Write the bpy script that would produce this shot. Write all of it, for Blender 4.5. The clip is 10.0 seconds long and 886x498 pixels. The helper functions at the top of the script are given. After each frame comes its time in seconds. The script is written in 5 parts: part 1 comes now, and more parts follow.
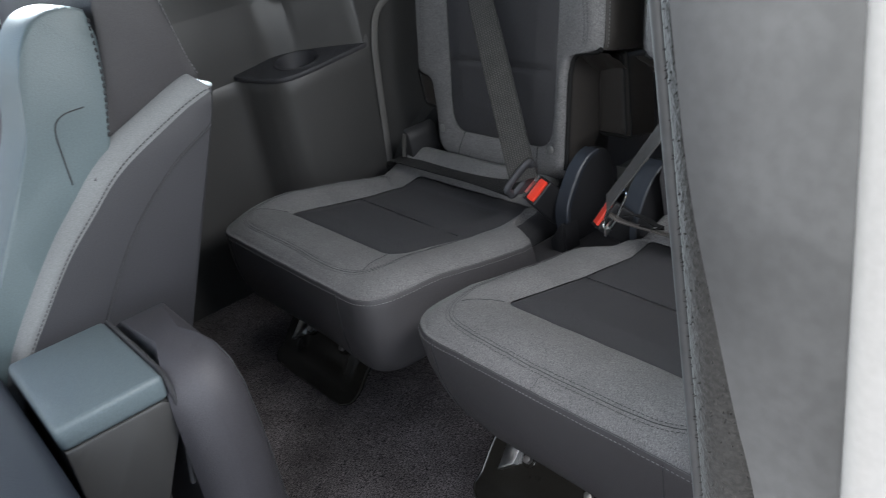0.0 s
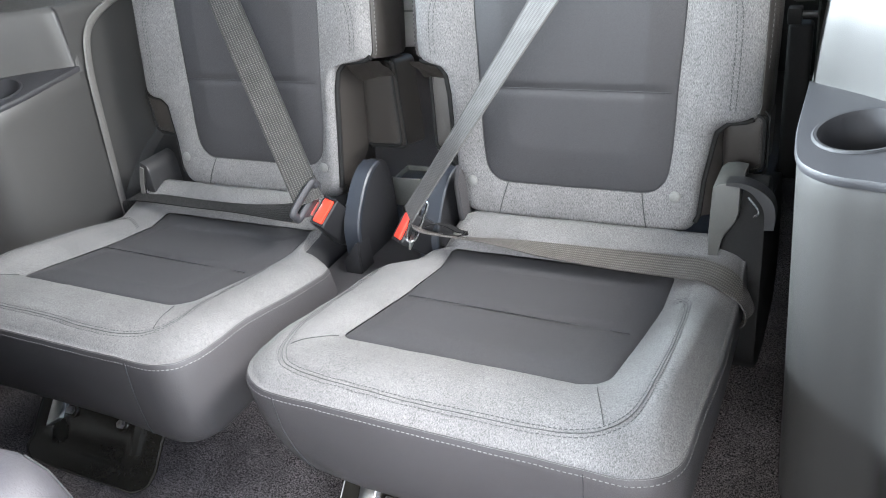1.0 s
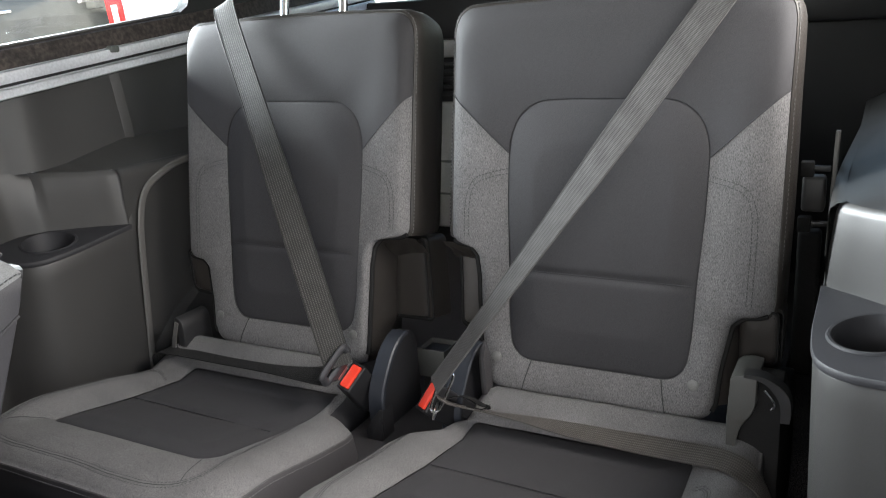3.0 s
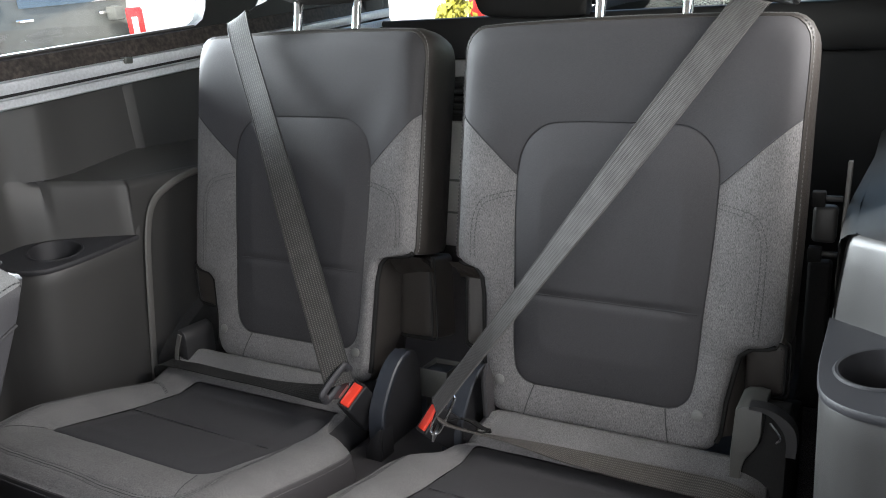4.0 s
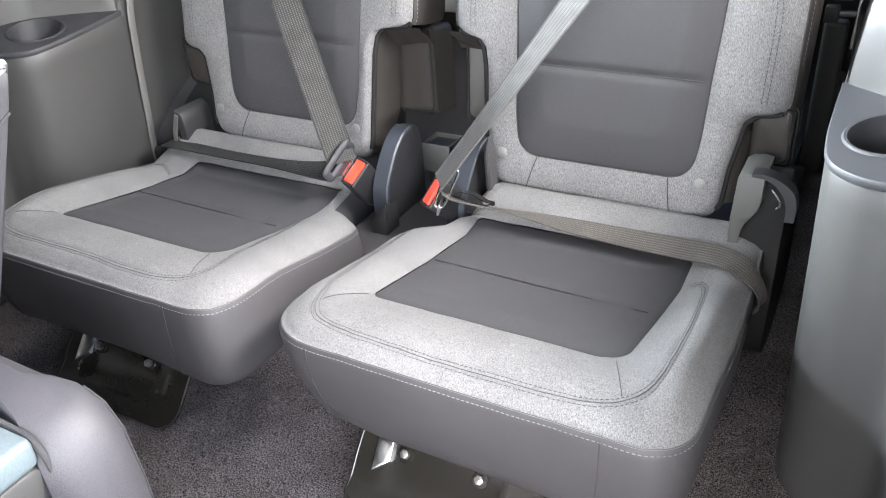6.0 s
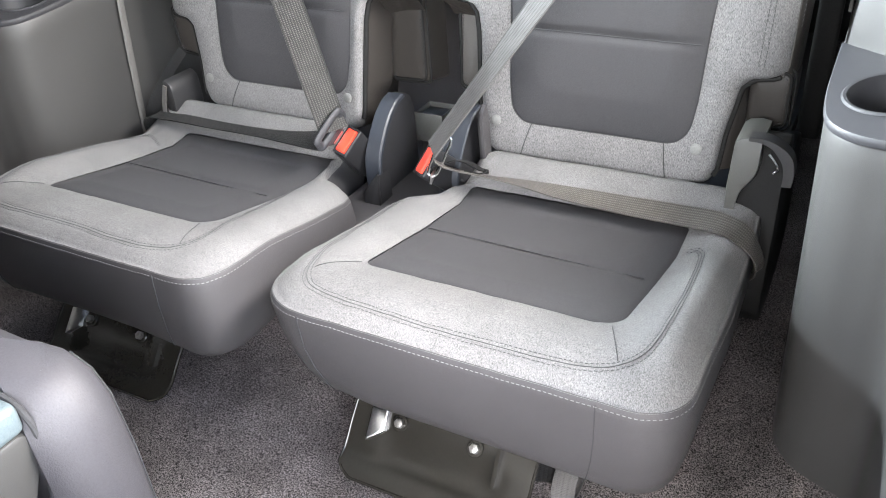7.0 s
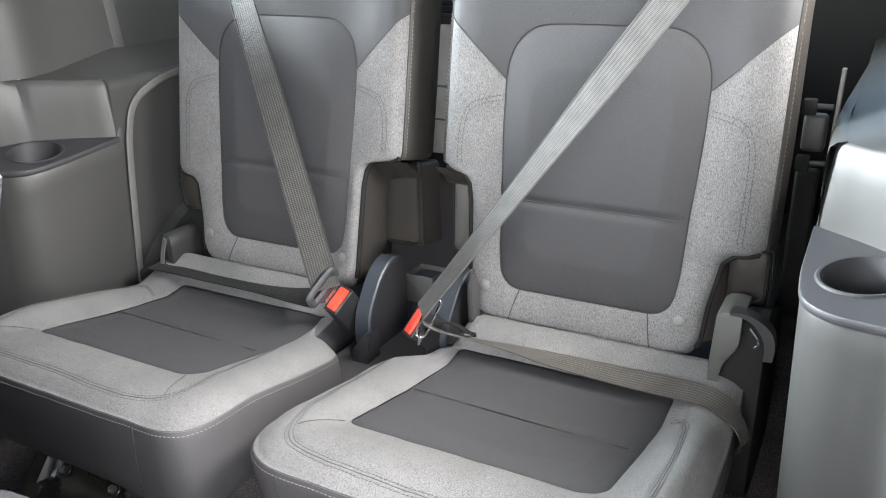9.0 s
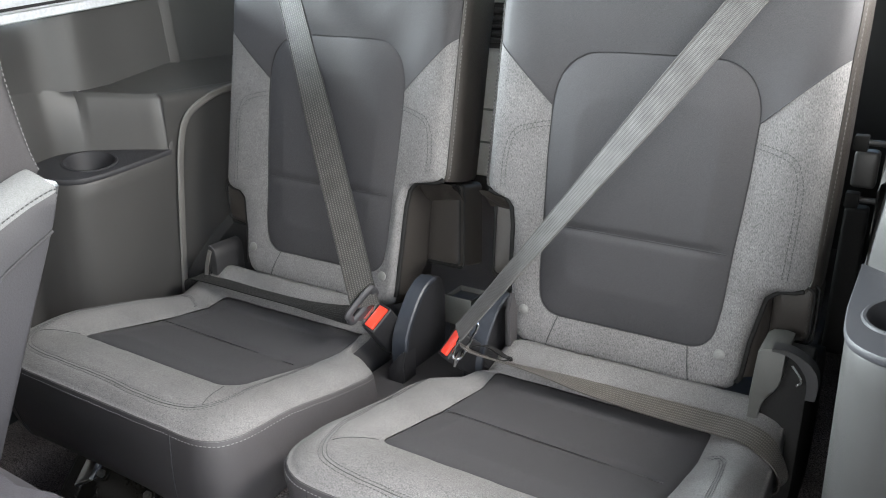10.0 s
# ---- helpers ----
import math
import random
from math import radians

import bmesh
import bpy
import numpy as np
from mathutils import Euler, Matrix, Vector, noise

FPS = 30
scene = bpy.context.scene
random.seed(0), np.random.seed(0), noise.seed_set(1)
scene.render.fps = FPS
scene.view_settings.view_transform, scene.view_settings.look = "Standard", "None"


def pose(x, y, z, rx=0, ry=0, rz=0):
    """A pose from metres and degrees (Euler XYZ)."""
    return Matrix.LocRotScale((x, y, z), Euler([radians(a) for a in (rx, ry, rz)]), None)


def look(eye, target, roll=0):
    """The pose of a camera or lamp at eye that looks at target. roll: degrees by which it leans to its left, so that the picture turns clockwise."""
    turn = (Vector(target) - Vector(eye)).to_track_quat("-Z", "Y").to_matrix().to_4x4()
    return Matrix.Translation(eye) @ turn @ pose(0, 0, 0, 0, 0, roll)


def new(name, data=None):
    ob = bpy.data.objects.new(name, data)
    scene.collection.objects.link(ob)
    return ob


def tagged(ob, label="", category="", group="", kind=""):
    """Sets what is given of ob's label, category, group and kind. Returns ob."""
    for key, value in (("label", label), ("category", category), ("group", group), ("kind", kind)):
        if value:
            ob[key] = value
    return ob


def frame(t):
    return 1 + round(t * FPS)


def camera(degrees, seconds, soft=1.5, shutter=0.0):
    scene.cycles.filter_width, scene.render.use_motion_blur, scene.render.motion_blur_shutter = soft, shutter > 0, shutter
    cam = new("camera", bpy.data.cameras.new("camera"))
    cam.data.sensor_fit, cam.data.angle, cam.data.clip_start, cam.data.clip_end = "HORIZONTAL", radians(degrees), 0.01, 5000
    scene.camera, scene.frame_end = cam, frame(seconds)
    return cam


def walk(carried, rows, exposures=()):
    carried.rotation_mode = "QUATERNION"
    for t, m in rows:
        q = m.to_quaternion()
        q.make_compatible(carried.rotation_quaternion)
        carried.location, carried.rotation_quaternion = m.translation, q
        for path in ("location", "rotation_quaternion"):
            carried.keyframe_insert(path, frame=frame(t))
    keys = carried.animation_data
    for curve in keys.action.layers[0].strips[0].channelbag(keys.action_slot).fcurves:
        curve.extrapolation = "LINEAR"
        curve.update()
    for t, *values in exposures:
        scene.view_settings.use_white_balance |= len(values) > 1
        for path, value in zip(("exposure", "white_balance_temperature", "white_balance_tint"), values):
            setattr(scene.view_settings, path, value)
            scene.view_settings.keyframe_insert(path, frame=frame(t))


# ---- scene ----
from mathutils.bvhtree import BVHTree

# Camera: seconds, place, yaw, pitch, roll.
PATH = [
    (0.0, 1.1210, -0.7907, 0.7922, 54.625, -25.830, -10.870),
    (0.2, 1.0661, -0.7919, 0.7734, 47.418, -26.110, -9.612),
    (0.4, 1.0156, -0.7941, 0.7811, 40.757, -26.901, -9.777),
    (0.5, 0.9927, -0.8040, 0.7772, 37.455, -27.005, -9.248),
    (1.0, 0.9266, -0.8366, 0.7810, 29.856, -28.112, -7.906),
    (1.5, 0.8950, -0.8616, 0.7800, 29.321, -28.329, -7.415),
    (2.0, 0.8927, -0.8626, 0.7809, 29.123, -27.612, -7.091),
    (2.5, 0.9172, -0.8821, 0.7925, 29.085, -21.323, -5.432),
    (3.0, 0.9178, -0.9012, 0.8048, 28.668, -15.958, -3.588),
    (3.2, 0.9148, -0.9026, 0.8059, 28.551, -14.198, -3.065),
    (4.3, 0.9234, -0.8839, 0.8008, 29.876, -15.130, -1.858),
    (4.5, 0.9190, -0.8911, 0.7937, 29.699, -17.049, -1.714),
    (5.0, 0.9150, -0.8837, 0.8087, 30.111, -23.912, -2.818),
    (5.5, 0.9115, -0.8801, 0.8086, 30.285, -28.188, -3.665),
    (6.8, 0.9080, -0.8770, 0.7937, 29.958, -32.142, -4.060),
    (7.0, 0.9080, -0.8758, 0.7866, 29.894, -32.110, -4.154),
    (7.5, 0.9025, -0.8750, 0.7831, 29.324, -32.573, -3.820),
    (8.0, 0.9067, -0.8778, 0.7920, 28.475, -27.889, -3.172),
    (8.5, 0.9189, -0.8849, 0.7960, 28.499, -21.766, -2.306),
    (9.0, 0.9190, -0.8869, 0.7967, 28.593, -20.972, -1.314),
    (9.5, 0.9197, -0.8874, 0.7978, 28.656, -20.331, -0.713),
    (10.0, 0.9203, -0.8897, 0.7998, 31.565, -19.472, -0.047),
]

# The car stands nose up on its springs; all of it is laid out in the car's own axes.
CAR = Matrix.Translation((0, -0.3, 0)) @ Matrix.Rotation(radians(-5.5), 4, "X") @ Matrix.Translation((0, 0.3, 0))
cam = camera(56.94, 10.0, soft=1.0, shutter=0.12)
walk(cam, [(t, CAR @ pose(x, y, z, 90 + p, 0, yaw) @ pose(0, 0, 0, 0, 0, r)) for t, x, y, z, yaw, p, r in PATH],
     exposures=[(0.0, 1.5, 6200, 9), (0.3, 2.4, 6150, 9), (0.5, 3.02, 6150, 9), (0.7, 3.32, 6300, 10), (1.0, 3.52, 6350, 9), (2.2, 3.69, 6500, 9), (2.5, 3.37, 6750, 11), (2.75, 2.65, 6800, 12), (3.2, 1.78, 6750, 11), (4.4, 1.88, 6600, 12), (4.7, 2.2, 6550, 13), (5.0, 2.92, 6450, 13),
                (5.5, 3.5, 6500, 12), (6.8, 3.74, 6600, 11), (8.0, 3.72, 6650, 9), (8.5, 3.57, 6650, 9), (9.0, 3.3, 6650, 9), (9.5, 3.14, 6650, 9), (10.0, 2.85, 6650, 9)])

# World and light: a bright hazy day outside, light comes in by the open side door and the windows.
world = bpy.data.worlds.new("sky")
scene.world = world
world.use_nodes = True
wn = world.node_tree.nodes
sky = wn.new("ShaderNodeTexSky")
sky.sky_type, sky.sun_disc = "NISHITA", False
sky.sun_elevation, sky.sun_rotation = radians(54), radians(176)
sky.air_density, sky.dust_density = 1.2, 2.5
wn["Background"].inputs[1].default_value = 0.15
world.node_tree.links.new(sky.outputs[0], wn["Background"].inputs[0])
sun = new("sun", bpy.data.lights.new("sun", "SUN"))
sun.data.energy, sun.data.angle, sun.data.color = 5.0, radians(4), (1.0, 0.95, 0.88)
sun.matrix_world = look((0.6, -4.0, 6), (0.3, 0.3, 0))


def area(name, eye, target, sx, sy, watts, color):
    ob = new(name, bpy.data.lights.new(name, "AREA"))
    ob.data.shape, ob.data.size, ob.data.size_y = "RECTANGLE", sx, sy
    ob.data.energy, ob.data.color = watts, color
    ob.matrix_world = CAR @ look(eye, target)
    return ob


area("door_daylight", (2.3, -2.5, 1.05), (0.2, 0.2, 0.35), 1.8, 1.2, 18, (1.0, 0.98, 0.96))
area("right_window_daylight", (1.75, 0.3, 1.52), (0.2, 0.2, 0.3), 1.5, 0.9, 50, (1.0, 0.975, 0.95))
area("left_window_daylight", (-1.9, 0.30, 1.29), (0.8, 0.05, 0.3), 1.3, 0.5, 152, (0.84, 0.94, 1.0))
area("windscreen_daylight", (0.28, -2.3, 1.0), (0.28, 0.0, 0.4), 1.3, 0.6, 4, (1.0, 0.97, 0.95))

# ---- materials ----


def material(name, color, rough=0.6, metal=0.0, spec=0.5, grain=0.0, grain_scale=400.0, blotch=0.12, blotch_scale=6.0,
             bump=0.0, bump_scale=900.0, stretch=(1, 1, 1), sheen=0.0, color2=None, contrast=(0.35, 0.65)):
    """A surface with fine grain and large uneven tone."""
    m = bpy.data.materials.new(name)
    m.use_nodes = True
    nt = m.node_tree
    b = nt.nodes["Principled BSDF"]
    b.inputs["Roughness"].default_value, b.inputs["Metallic"].default_value = rough, metal
    b.inputs["Specular IOR Level"].default_value = spec
    if sheen:
        b.inputs["Sheen Weight"].default_value = sheen
        b.inputs["Sheen Roughness"].default_value = 0.5
    tc = nt.nodes.new("ShaderNodeTexCoord")
    mp = nt.nodes.new("ShaderNodeMapping")
    mp.inputs["Scale"].default_value = stretch
    nt.links.new(tc.outputs["Object"], mp.inputs[0])
    big = nt.nodes.new("ShaderNodeTexNoise")
    big.inputs["Scale"].default_value, big.inputs["Detail"].default_value = blotch_scale, 4
    nt.links.new(tc.outputs["Object"], big.inputs[0])
    fine = nt.nodes.new("ShaderNodeTexNoise")
    fine.inputs["Scale"].default_value, fine.inputs["Detail"].default_value = grain_scale, 3
    nt.links.new(mp.outputs[0], fine.inputs[0])
    ramp = nt.nodes.new("ShaderNodeMapRange")
    ramp.inputs[1].default_value, ramp.inputs[2].default_value = contrast
    nt.links.new(fine.outputs[0], ramp.inputs[0])
    mix = nt.nodes.new("ShaderNodeMix")
    mix.data_type = "RGBA"
    lo = color2 or tuple(c * (1 - grain) for c in color)
    hi = color if color2 else tuple(min(1, c * (1 + grain)) for c in color)
    mix.inputs[6].default_value, mix.inputs[7].default_value = (*lo, 1), (*hi, 1)
    nt.links.new(ramp.outputs[0], mix.inputs[0])
    tone = nt.nodes.new("ShaderNodeMapRange")
    tone.inputs[1].default_value, tone.inputs[2].default_value = 0.3, 0.7
    tone.inputs[3].default_value, tone.inputs[4].default_value = 1 - blotch, 1 + blotch
    nt.links.new(big.outputs[0], tone.inputs[0])
    mul = nt.nodes.new("ShaderNodeVectorMath")
    mul.operation = "SCALE"
    nt.links.new(mix.outputs[2], mul.inputs[0])
    nt.links.new(tone.outputs[0], mul.inputs[3])
    nt.links.new(mul.outputs[0], b.inputs["Base Color"])
    rr = nt.nodes.new("ShaderNodeMapRange")
    rr.inputs[3].default_value, rr.inputs[4].default_value = max(0.02, rough - 0.06), min(1, rough + 0.06)
    nt.links.new(big.outputs[0], rr.inputs[0])
    nt.links.new(rr.outputs[0], b.inputs["Roughness"])
    if bump:
        bn = nt.nodes.new("ShaderNodeTexNoise")
        bn.inputs["Scale"].default_value, bn.inputs["Detail"].default_value = bump_scale, 2
        nt.links.new(mp.outputs[0], bn.inputs[0])
        bp = nt.nodes.new("ShaderNodeBump")
        bp.inputs["Strength"].default_value, bp.inputs["Distance"].default_value = bump, 0.001
        nt.links.new(bn.outputs[0], bp.inputs["Height"])
        nt.links.new(bp.outputs[0], b.inputs["Normal"])
    return m


HEATHER = material("heather_cloth", (0.150, 0.147, 0.148), 0.95, grain_scale=980, color2=(0.052, 0.051, 0.0515), contrast=(0.27, 0.70),
                   stretch=(1, 0.6, 0.38), bump=0.3, bump_scale=1000, blotch=0.11, blotch_scale=14, sheen=0.04, spec=0.12)
NEOPRENE = material("dark_cloth", (0.0265, 0.026, 0.0282), 0.75, grain=0.35, grain_scale=1400, bump=0.2, bump_scale=2200, sheen=0.02, blotch=0.06, spec=0.3)
VINYL_BROWN = material("brown_black_vinyl", (0.026, 0.0232, 0.021), 0.42, grain=0.12, grain_scale=900, bump=0.3, bump_scale=1200, blotch=0.1, spec=0.3)
VINYL = material("dark_vinyl", (0.035, 0.0333, 0.0352), 0.55, grain=0.12, grain_scale=900, bump=0.3, bump_scale=1200, blotch=0.08, spec=0.35)
PIPING = material("black_piping", (0.007, 0.007, 0.007), 0.75, grain=0.2, spec=0.2)
SEAM = material("seam_thread_dark", (0.02, 0.02, 0.022), 0.9, grain=0.2)
THREAD = material("thread_grey", (0.11, 0.11, 0.11), 0.8, grain=0.2)
THREAD_DARK = material("thread_dark", (0.034, 0.034, 0.036), 0.8, grain=0.2)
PLASTIC = material("grained_plastic", (0.036, 0.0355, 0.0347), 0.42, grain=0.12, grain_scale=1200, bump=0.18, bump_scale=1500, blotch=0.06, spec=0.45)
# Trim plastic darkened for the shade on the ledge top; belt tongues share it.
LEDGE = material("darkened_ledge_plastic", (0.025, 0.025, 0.028), 0.55, grain=0.12, grain_scale=1200, bump=0.3, bump_scale=1500, spec=0.3)
PLASTIC_BLACK = material("black_plastic", (0.018, 0.018, 0.019), 0.45, grain=0.15, grain_scale=900, bump=0.2, bump_scale=1300, spec=0.4)
# Hinge cover plastic with the front light on its rim tinted in.
RIM_LIT = material("lit_rim_plastic", (0.015, 0.018, 0.024), 0.42, grain=0.1, grain_scale=900, bump=0.2, bump_scale=1300)
GREY_METAL = material("grey_metal", (0.10, 0.108, 0.102), 0.45, metal=0.3, grain=0.1)
TRIM_LINE = material("grey_trim", (0.082, 0.079, 0.076), 0.5, grain=0.08)
CARPET = material("carpet", (0.165, 0.148, 0.150), 1.0, grain_scale=560, color2=(0.010, 0.009, 0.009), contrast=(0.38, 0.70), bump=1.0,
                  bump_scale=700, blotch=0.42, blotch_scale=9, spec=0.05)
PLATE = material("black_gloss_metal", (0.013, 0.012, 0.010), 0.22, metal=0.0, spec=0.32, grain=0.06, grain_scale=300, blotch=0.03)
STEEL = material("bright_steel", (0.66, 0.66, 0.66), 0.3, metal=1.0, grain=0.06)
BOLT = material("dull_steel", (0.35, 0.34, 0.33), 0.35, metal=0.9, grain=0.2, grain_scale=300)
CHROME = material("chrome", (0.8, 0.8, 0.8), 0.08, metal=1.0)
ALUMINIUM = material("brushed_aluminium", (0.66, 0.68, 0.7), 0.36, metal=0.9, grain=0.15, grain_scale=300, stretch=(1, .05, 1))
BUTTON = material("grey_button_plastic", (0.110, 0.110, 0.107), 0.5, grain=0.1)
RED = material("red_plastic", (0.55, 0.036, 0.018), 0.4, grain=0.05)
BUCKLE = material("black_buckle_plastic", (0.011, 0.011, 0.012), 0.42, grain=0.15, grain_scale=900, bump=0.2, bump_scale=1300, spec=0.25)
MATTE = material("matte_black_plastic", (0.010, 0.010, 0.010), 0.7, grain=0.2, grain_scale=700, spec=0.15)
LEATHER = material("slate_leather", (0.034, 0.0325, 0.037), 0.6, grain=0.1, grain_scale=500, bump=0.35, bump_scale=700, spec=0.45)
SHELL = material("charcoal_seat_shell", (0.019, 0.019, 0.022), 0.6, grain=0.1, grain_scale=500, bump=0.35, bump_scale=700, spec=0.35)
# Same heather as the third row, lightened for the light on the strip.
HEATHER_LIT = material("lit_heather_cloth", (0.165, 0.170, 0.172), 0.92, grain_scale=800, color2=(0.10, 0.104, 0.106), contrast=(0.24, 0.76), bump=0.4, bump_scale=900, blotch=0.1, sheen=0.1, spec=0.2)
# Lid leather carries the blue daylight on it as a tint.
LEATHER_LID = material("lid_leather_blue_lit", (0.074, 0.094, 0.102), 0.5, grain=0.08, grain_scale=500, bump=0.35, bump_scale=700, spec=0.4)
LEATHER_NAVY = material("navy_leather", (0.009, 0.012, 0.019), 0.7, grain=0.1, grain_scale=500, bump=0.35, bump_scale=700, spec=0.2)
# Pale bolster leather likewise: blue-green light is part of its colour.
LEATHER_PALE = material("pale_leather_blue_lit", (0.066, 0.087, 0.093), 0.45, grain=0.08, grain_scale=500, bump=0.35, bump_scale=700, spec=0.45)
RUBBER = material("fuzzy_rubber", (0.009, 0.009, 0.009), 0.95, grain=0.5, grain_scale=600, bump=0.8, bump_scale=500)
# White body paint again, with shade put into its colour.
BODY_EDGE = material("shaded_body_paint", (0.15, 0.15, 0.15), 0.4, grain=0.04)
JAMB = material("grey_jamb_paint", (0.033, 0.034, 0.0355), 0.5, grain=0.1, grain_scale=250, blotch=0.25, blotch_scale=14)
WHITE = material("white_paint", (0.8, 0.8, 0.79), 0.25, grain=0.02)
HEADLINER = material("headliner", (0.56, 0.55, 0.53), 0.95, grain=0.1, bump=0.3)
SILL = material("sill_metal", (0.72, 0.74, 0.78), 0.36, metal=0.35, grain=0.08, grain_scale=200)
ASPHALT = material("asphalt", (0.10, 0.10, 0.098), 0.9, grain=0.4, grain_scale=60, bump=0.5, bump_scale=120)
CAR_DARK = material("dark_car_paint", (0.12, 0.125, 0.12), 0.12, grain=0.05, spec=0.6)
CAR_WHITE = material("white_car_paint", (0.78, 0.78, 0.78), 0.2, grain=0.02)
TYRE = material("tyre_rubber", (0.02, 0.02, 0.02), 0.85, grain=0.2)
LAMP_RED = material("tail_lamp_red", (0.7, 0.03, 0.03), 0.15)
BUSH = material("yellow_green_leaf", (0.35, 0.33, 0.05), 0.7, grain=0.5, grain_scale=30)


def glass(name, tint, base=0.04):
    m = bpy.data.materials.new(name)
    m.use_nodes = True
    nt = m.node_tree
    nt.nodes.remove(nt.nodes["Principled BSDF"])
    out = nt.nodes["Material Output"]
    tr, gl, fr, mx = (nt.nodes.new(k) for k in ("ShaderNodeBsdfTransparent", "ShaderNodeBsdfGlossy", "ShaderNodeLayerWeight", "ShaderNodeMixShader"))
    tr.inputs[0].default_value = (*tint, 1)
    gl.inputs["Roughness"].default_value = 0.02
    fr.inputs[0].default_value = 0.5
    edge, amount = nt.nodes.new("ShaderNodeMath"), nt.nodes.new("ShaderNodeMapRange")
    edge.operation = "POWER"
    edge.inputs[1].default_value = 4.0
    amount.inputs[3].default_value, amount.inputs[4].default_value = base, 0.8
    for a, b in ((fr.outputs["Facing"], edge.inputs[0]), (edge.outputs[0], amount.inputs[0]), (amount.outputs[0], mx.inputs[0]), (tr.outputs[0], mx.inputs[1]), (gl.outputs[0], mx.inputs[2]), (mx.outputs[0], out.inputs[0])):
        nt.links.new(a, b)
    return m




def webbing(name, light, dark, rough, rib, row, swing, edge=(-0.2, 0.6), spec=0.25):
    """Woven strap: ribs of a given width along it and rows of threads across it, laid out in metres on the strap."""
    m = bpy.data.materials.new(name)
    m.use_nodes = True
    nt = m.node_tree
    b = nt.nodes["Principled BSDF"]
    b.inputs["Roughness"].default_value, b.inputs["Specular IOR Level"].default_value = rough, spec
    b.inputs["Sheen Weight"].default_value, b.inputs["Sheen Roughness"].default_value = 0.04, 0.5
    uv, sep, dust = nt.nodes.new("ShaderNodeUVMap"), nt.nodes.new("ShaderNodeSeparateXYZ"), nt.nodes.new("ShaderNodeTexNoise")
    nt.links.new(uv.outputs[0], sep.inputs[0])
    dust.inputs["Scale"].default_value, dust.inputs["Detail"].default_value = 40, 5
    nt.links.new(uv.outputs[0], dust.inputs[0])

    def math_node(op, a, c, d=None):
        k = nt.nodes.new("ShaderNodeMath")
        k.operation = op
        for socket, value in zip(k.inputs, (a, c, d)):
            if value is None:
                continue
            if isinstance(value, (int, float)):
                socket.default_value = value
            else:
                nt.links.new(value, socket)
        return k.outputs[0]
    ribs = math_node("SINE", math_node("MULTIPLY", sep.outputs[0], 2 * math.pi / rib), None)
    lean = math_node("MULTIPLY", ribs, swing)
    rows_ = math_node("SINE", math_node("MULTIPLY_ADD", sep.outputs[1], 2 * math.pi / row, lean), None)
    high = math_node("ADD", math_node("MULTIPLY", ribs, 0.45), math_node("MULTIPLY", rows_, 0.55))
    ramp, mix, tone, mul, bp = (nt.nodes.new(k) for k in ("ShaderNodeMapRange", "ShaderNodeMix", "ShaderNodeMapRange", "ShaderNodeVectorMath", "ShaderNodeBump"))
    ramp.inputs[1].default_value, ramp.inputs[2].default_value = edge
    nt.links.new(high, ramp.inputs[0])
    mix.data_type = "RGBA"
    mix.inputs[6].default_value, mix.inputs[7].default_value = (*dark, 1), (*light, 1)
    nt.links.new(ramp.outputs[0], mix.inputs[0])
    tone.inputs[1].default_value, tone.inputs[2].default_value, tone.inputs[3].default_value, tone.inputs[4].default_value = 0.3, 0.7, 0.82, 1.18
    nt.links.new(dust.outputs[0], tone.inputs[0])
    mul.operation = "SCALE"
    nt.links.new(mix.outputs[2], mul.inputs[0])
    nt.links.new(tone.outputs[0], mul.inputs[3])
    nt.links.new(mul.outputs[0], b.inputs["Base Color"])
    bp.inputs["Strength"].default_value, bp.inputs["Distance"].default_value = 0.6, 0.0006
    nt.links.new(high, bp.inputs["Height"])
    nt.links.new(bp.outputs[0], b.inputs["Normal"])
    return m


WEB = webbing("belt_webbing", (0.070, 0.068, 0.066), (0.050, 0.049, 0.048), 0.75, 0.0058, 0.0019, 0.4, spec=0.15)
# Knit face of the same webbing; the left belt's weaker light darkens its colours.
WEB_KNIT_SHADED = webbing("belt_webbing_knit_shaded", (0.060, 0.058, 0.054), (0.010, 0.010, 0.010), 0.7, 0.0040, 0.0030, 1.7, (0.0, 0.8))
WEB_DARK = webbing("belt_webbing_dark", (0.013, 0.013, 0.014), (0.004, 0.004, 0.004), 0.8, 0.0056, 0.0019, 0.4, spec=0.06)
WEB_BROWN = webbing("belt_webbing_brown", (0.115, 0.106, 0.096), (0.030, 0.027, 0.025), 0.55, 0.0056, 0.0026, 1.1)
LATCH = material("dark_latch_metal", (0.072, 0.074, 0.069), 0.42, metal=0.2, grain=0.1)
DUSTY = material("dusty_brown_black_plastic", (0.040, 0.032, 0.029), 0.6, grain=0.5, grain_scale=120, blotch=0.35, blotch_scale=30, bump=0.3, bump_scale=300, spec=0.4)
PALE_PANEL = material("pale_grey_panel", (0.30, 0.30, 0.29), 0.5, grain=0.06, bump=0.1)
FAIRING = material("olive_grey_plastic", (0.050, 0.050, 0.046), 0.5, grain=0.1, grain_scale=900, bump=0.15, bump_scale=1200, spec=0.4)
GLASS = glass("window_glass", (0.86, 0.88, 0.87))
GLASS_DARK = glass("dark_car_glass", (0.3, 0.33, 0.34), 0.35)

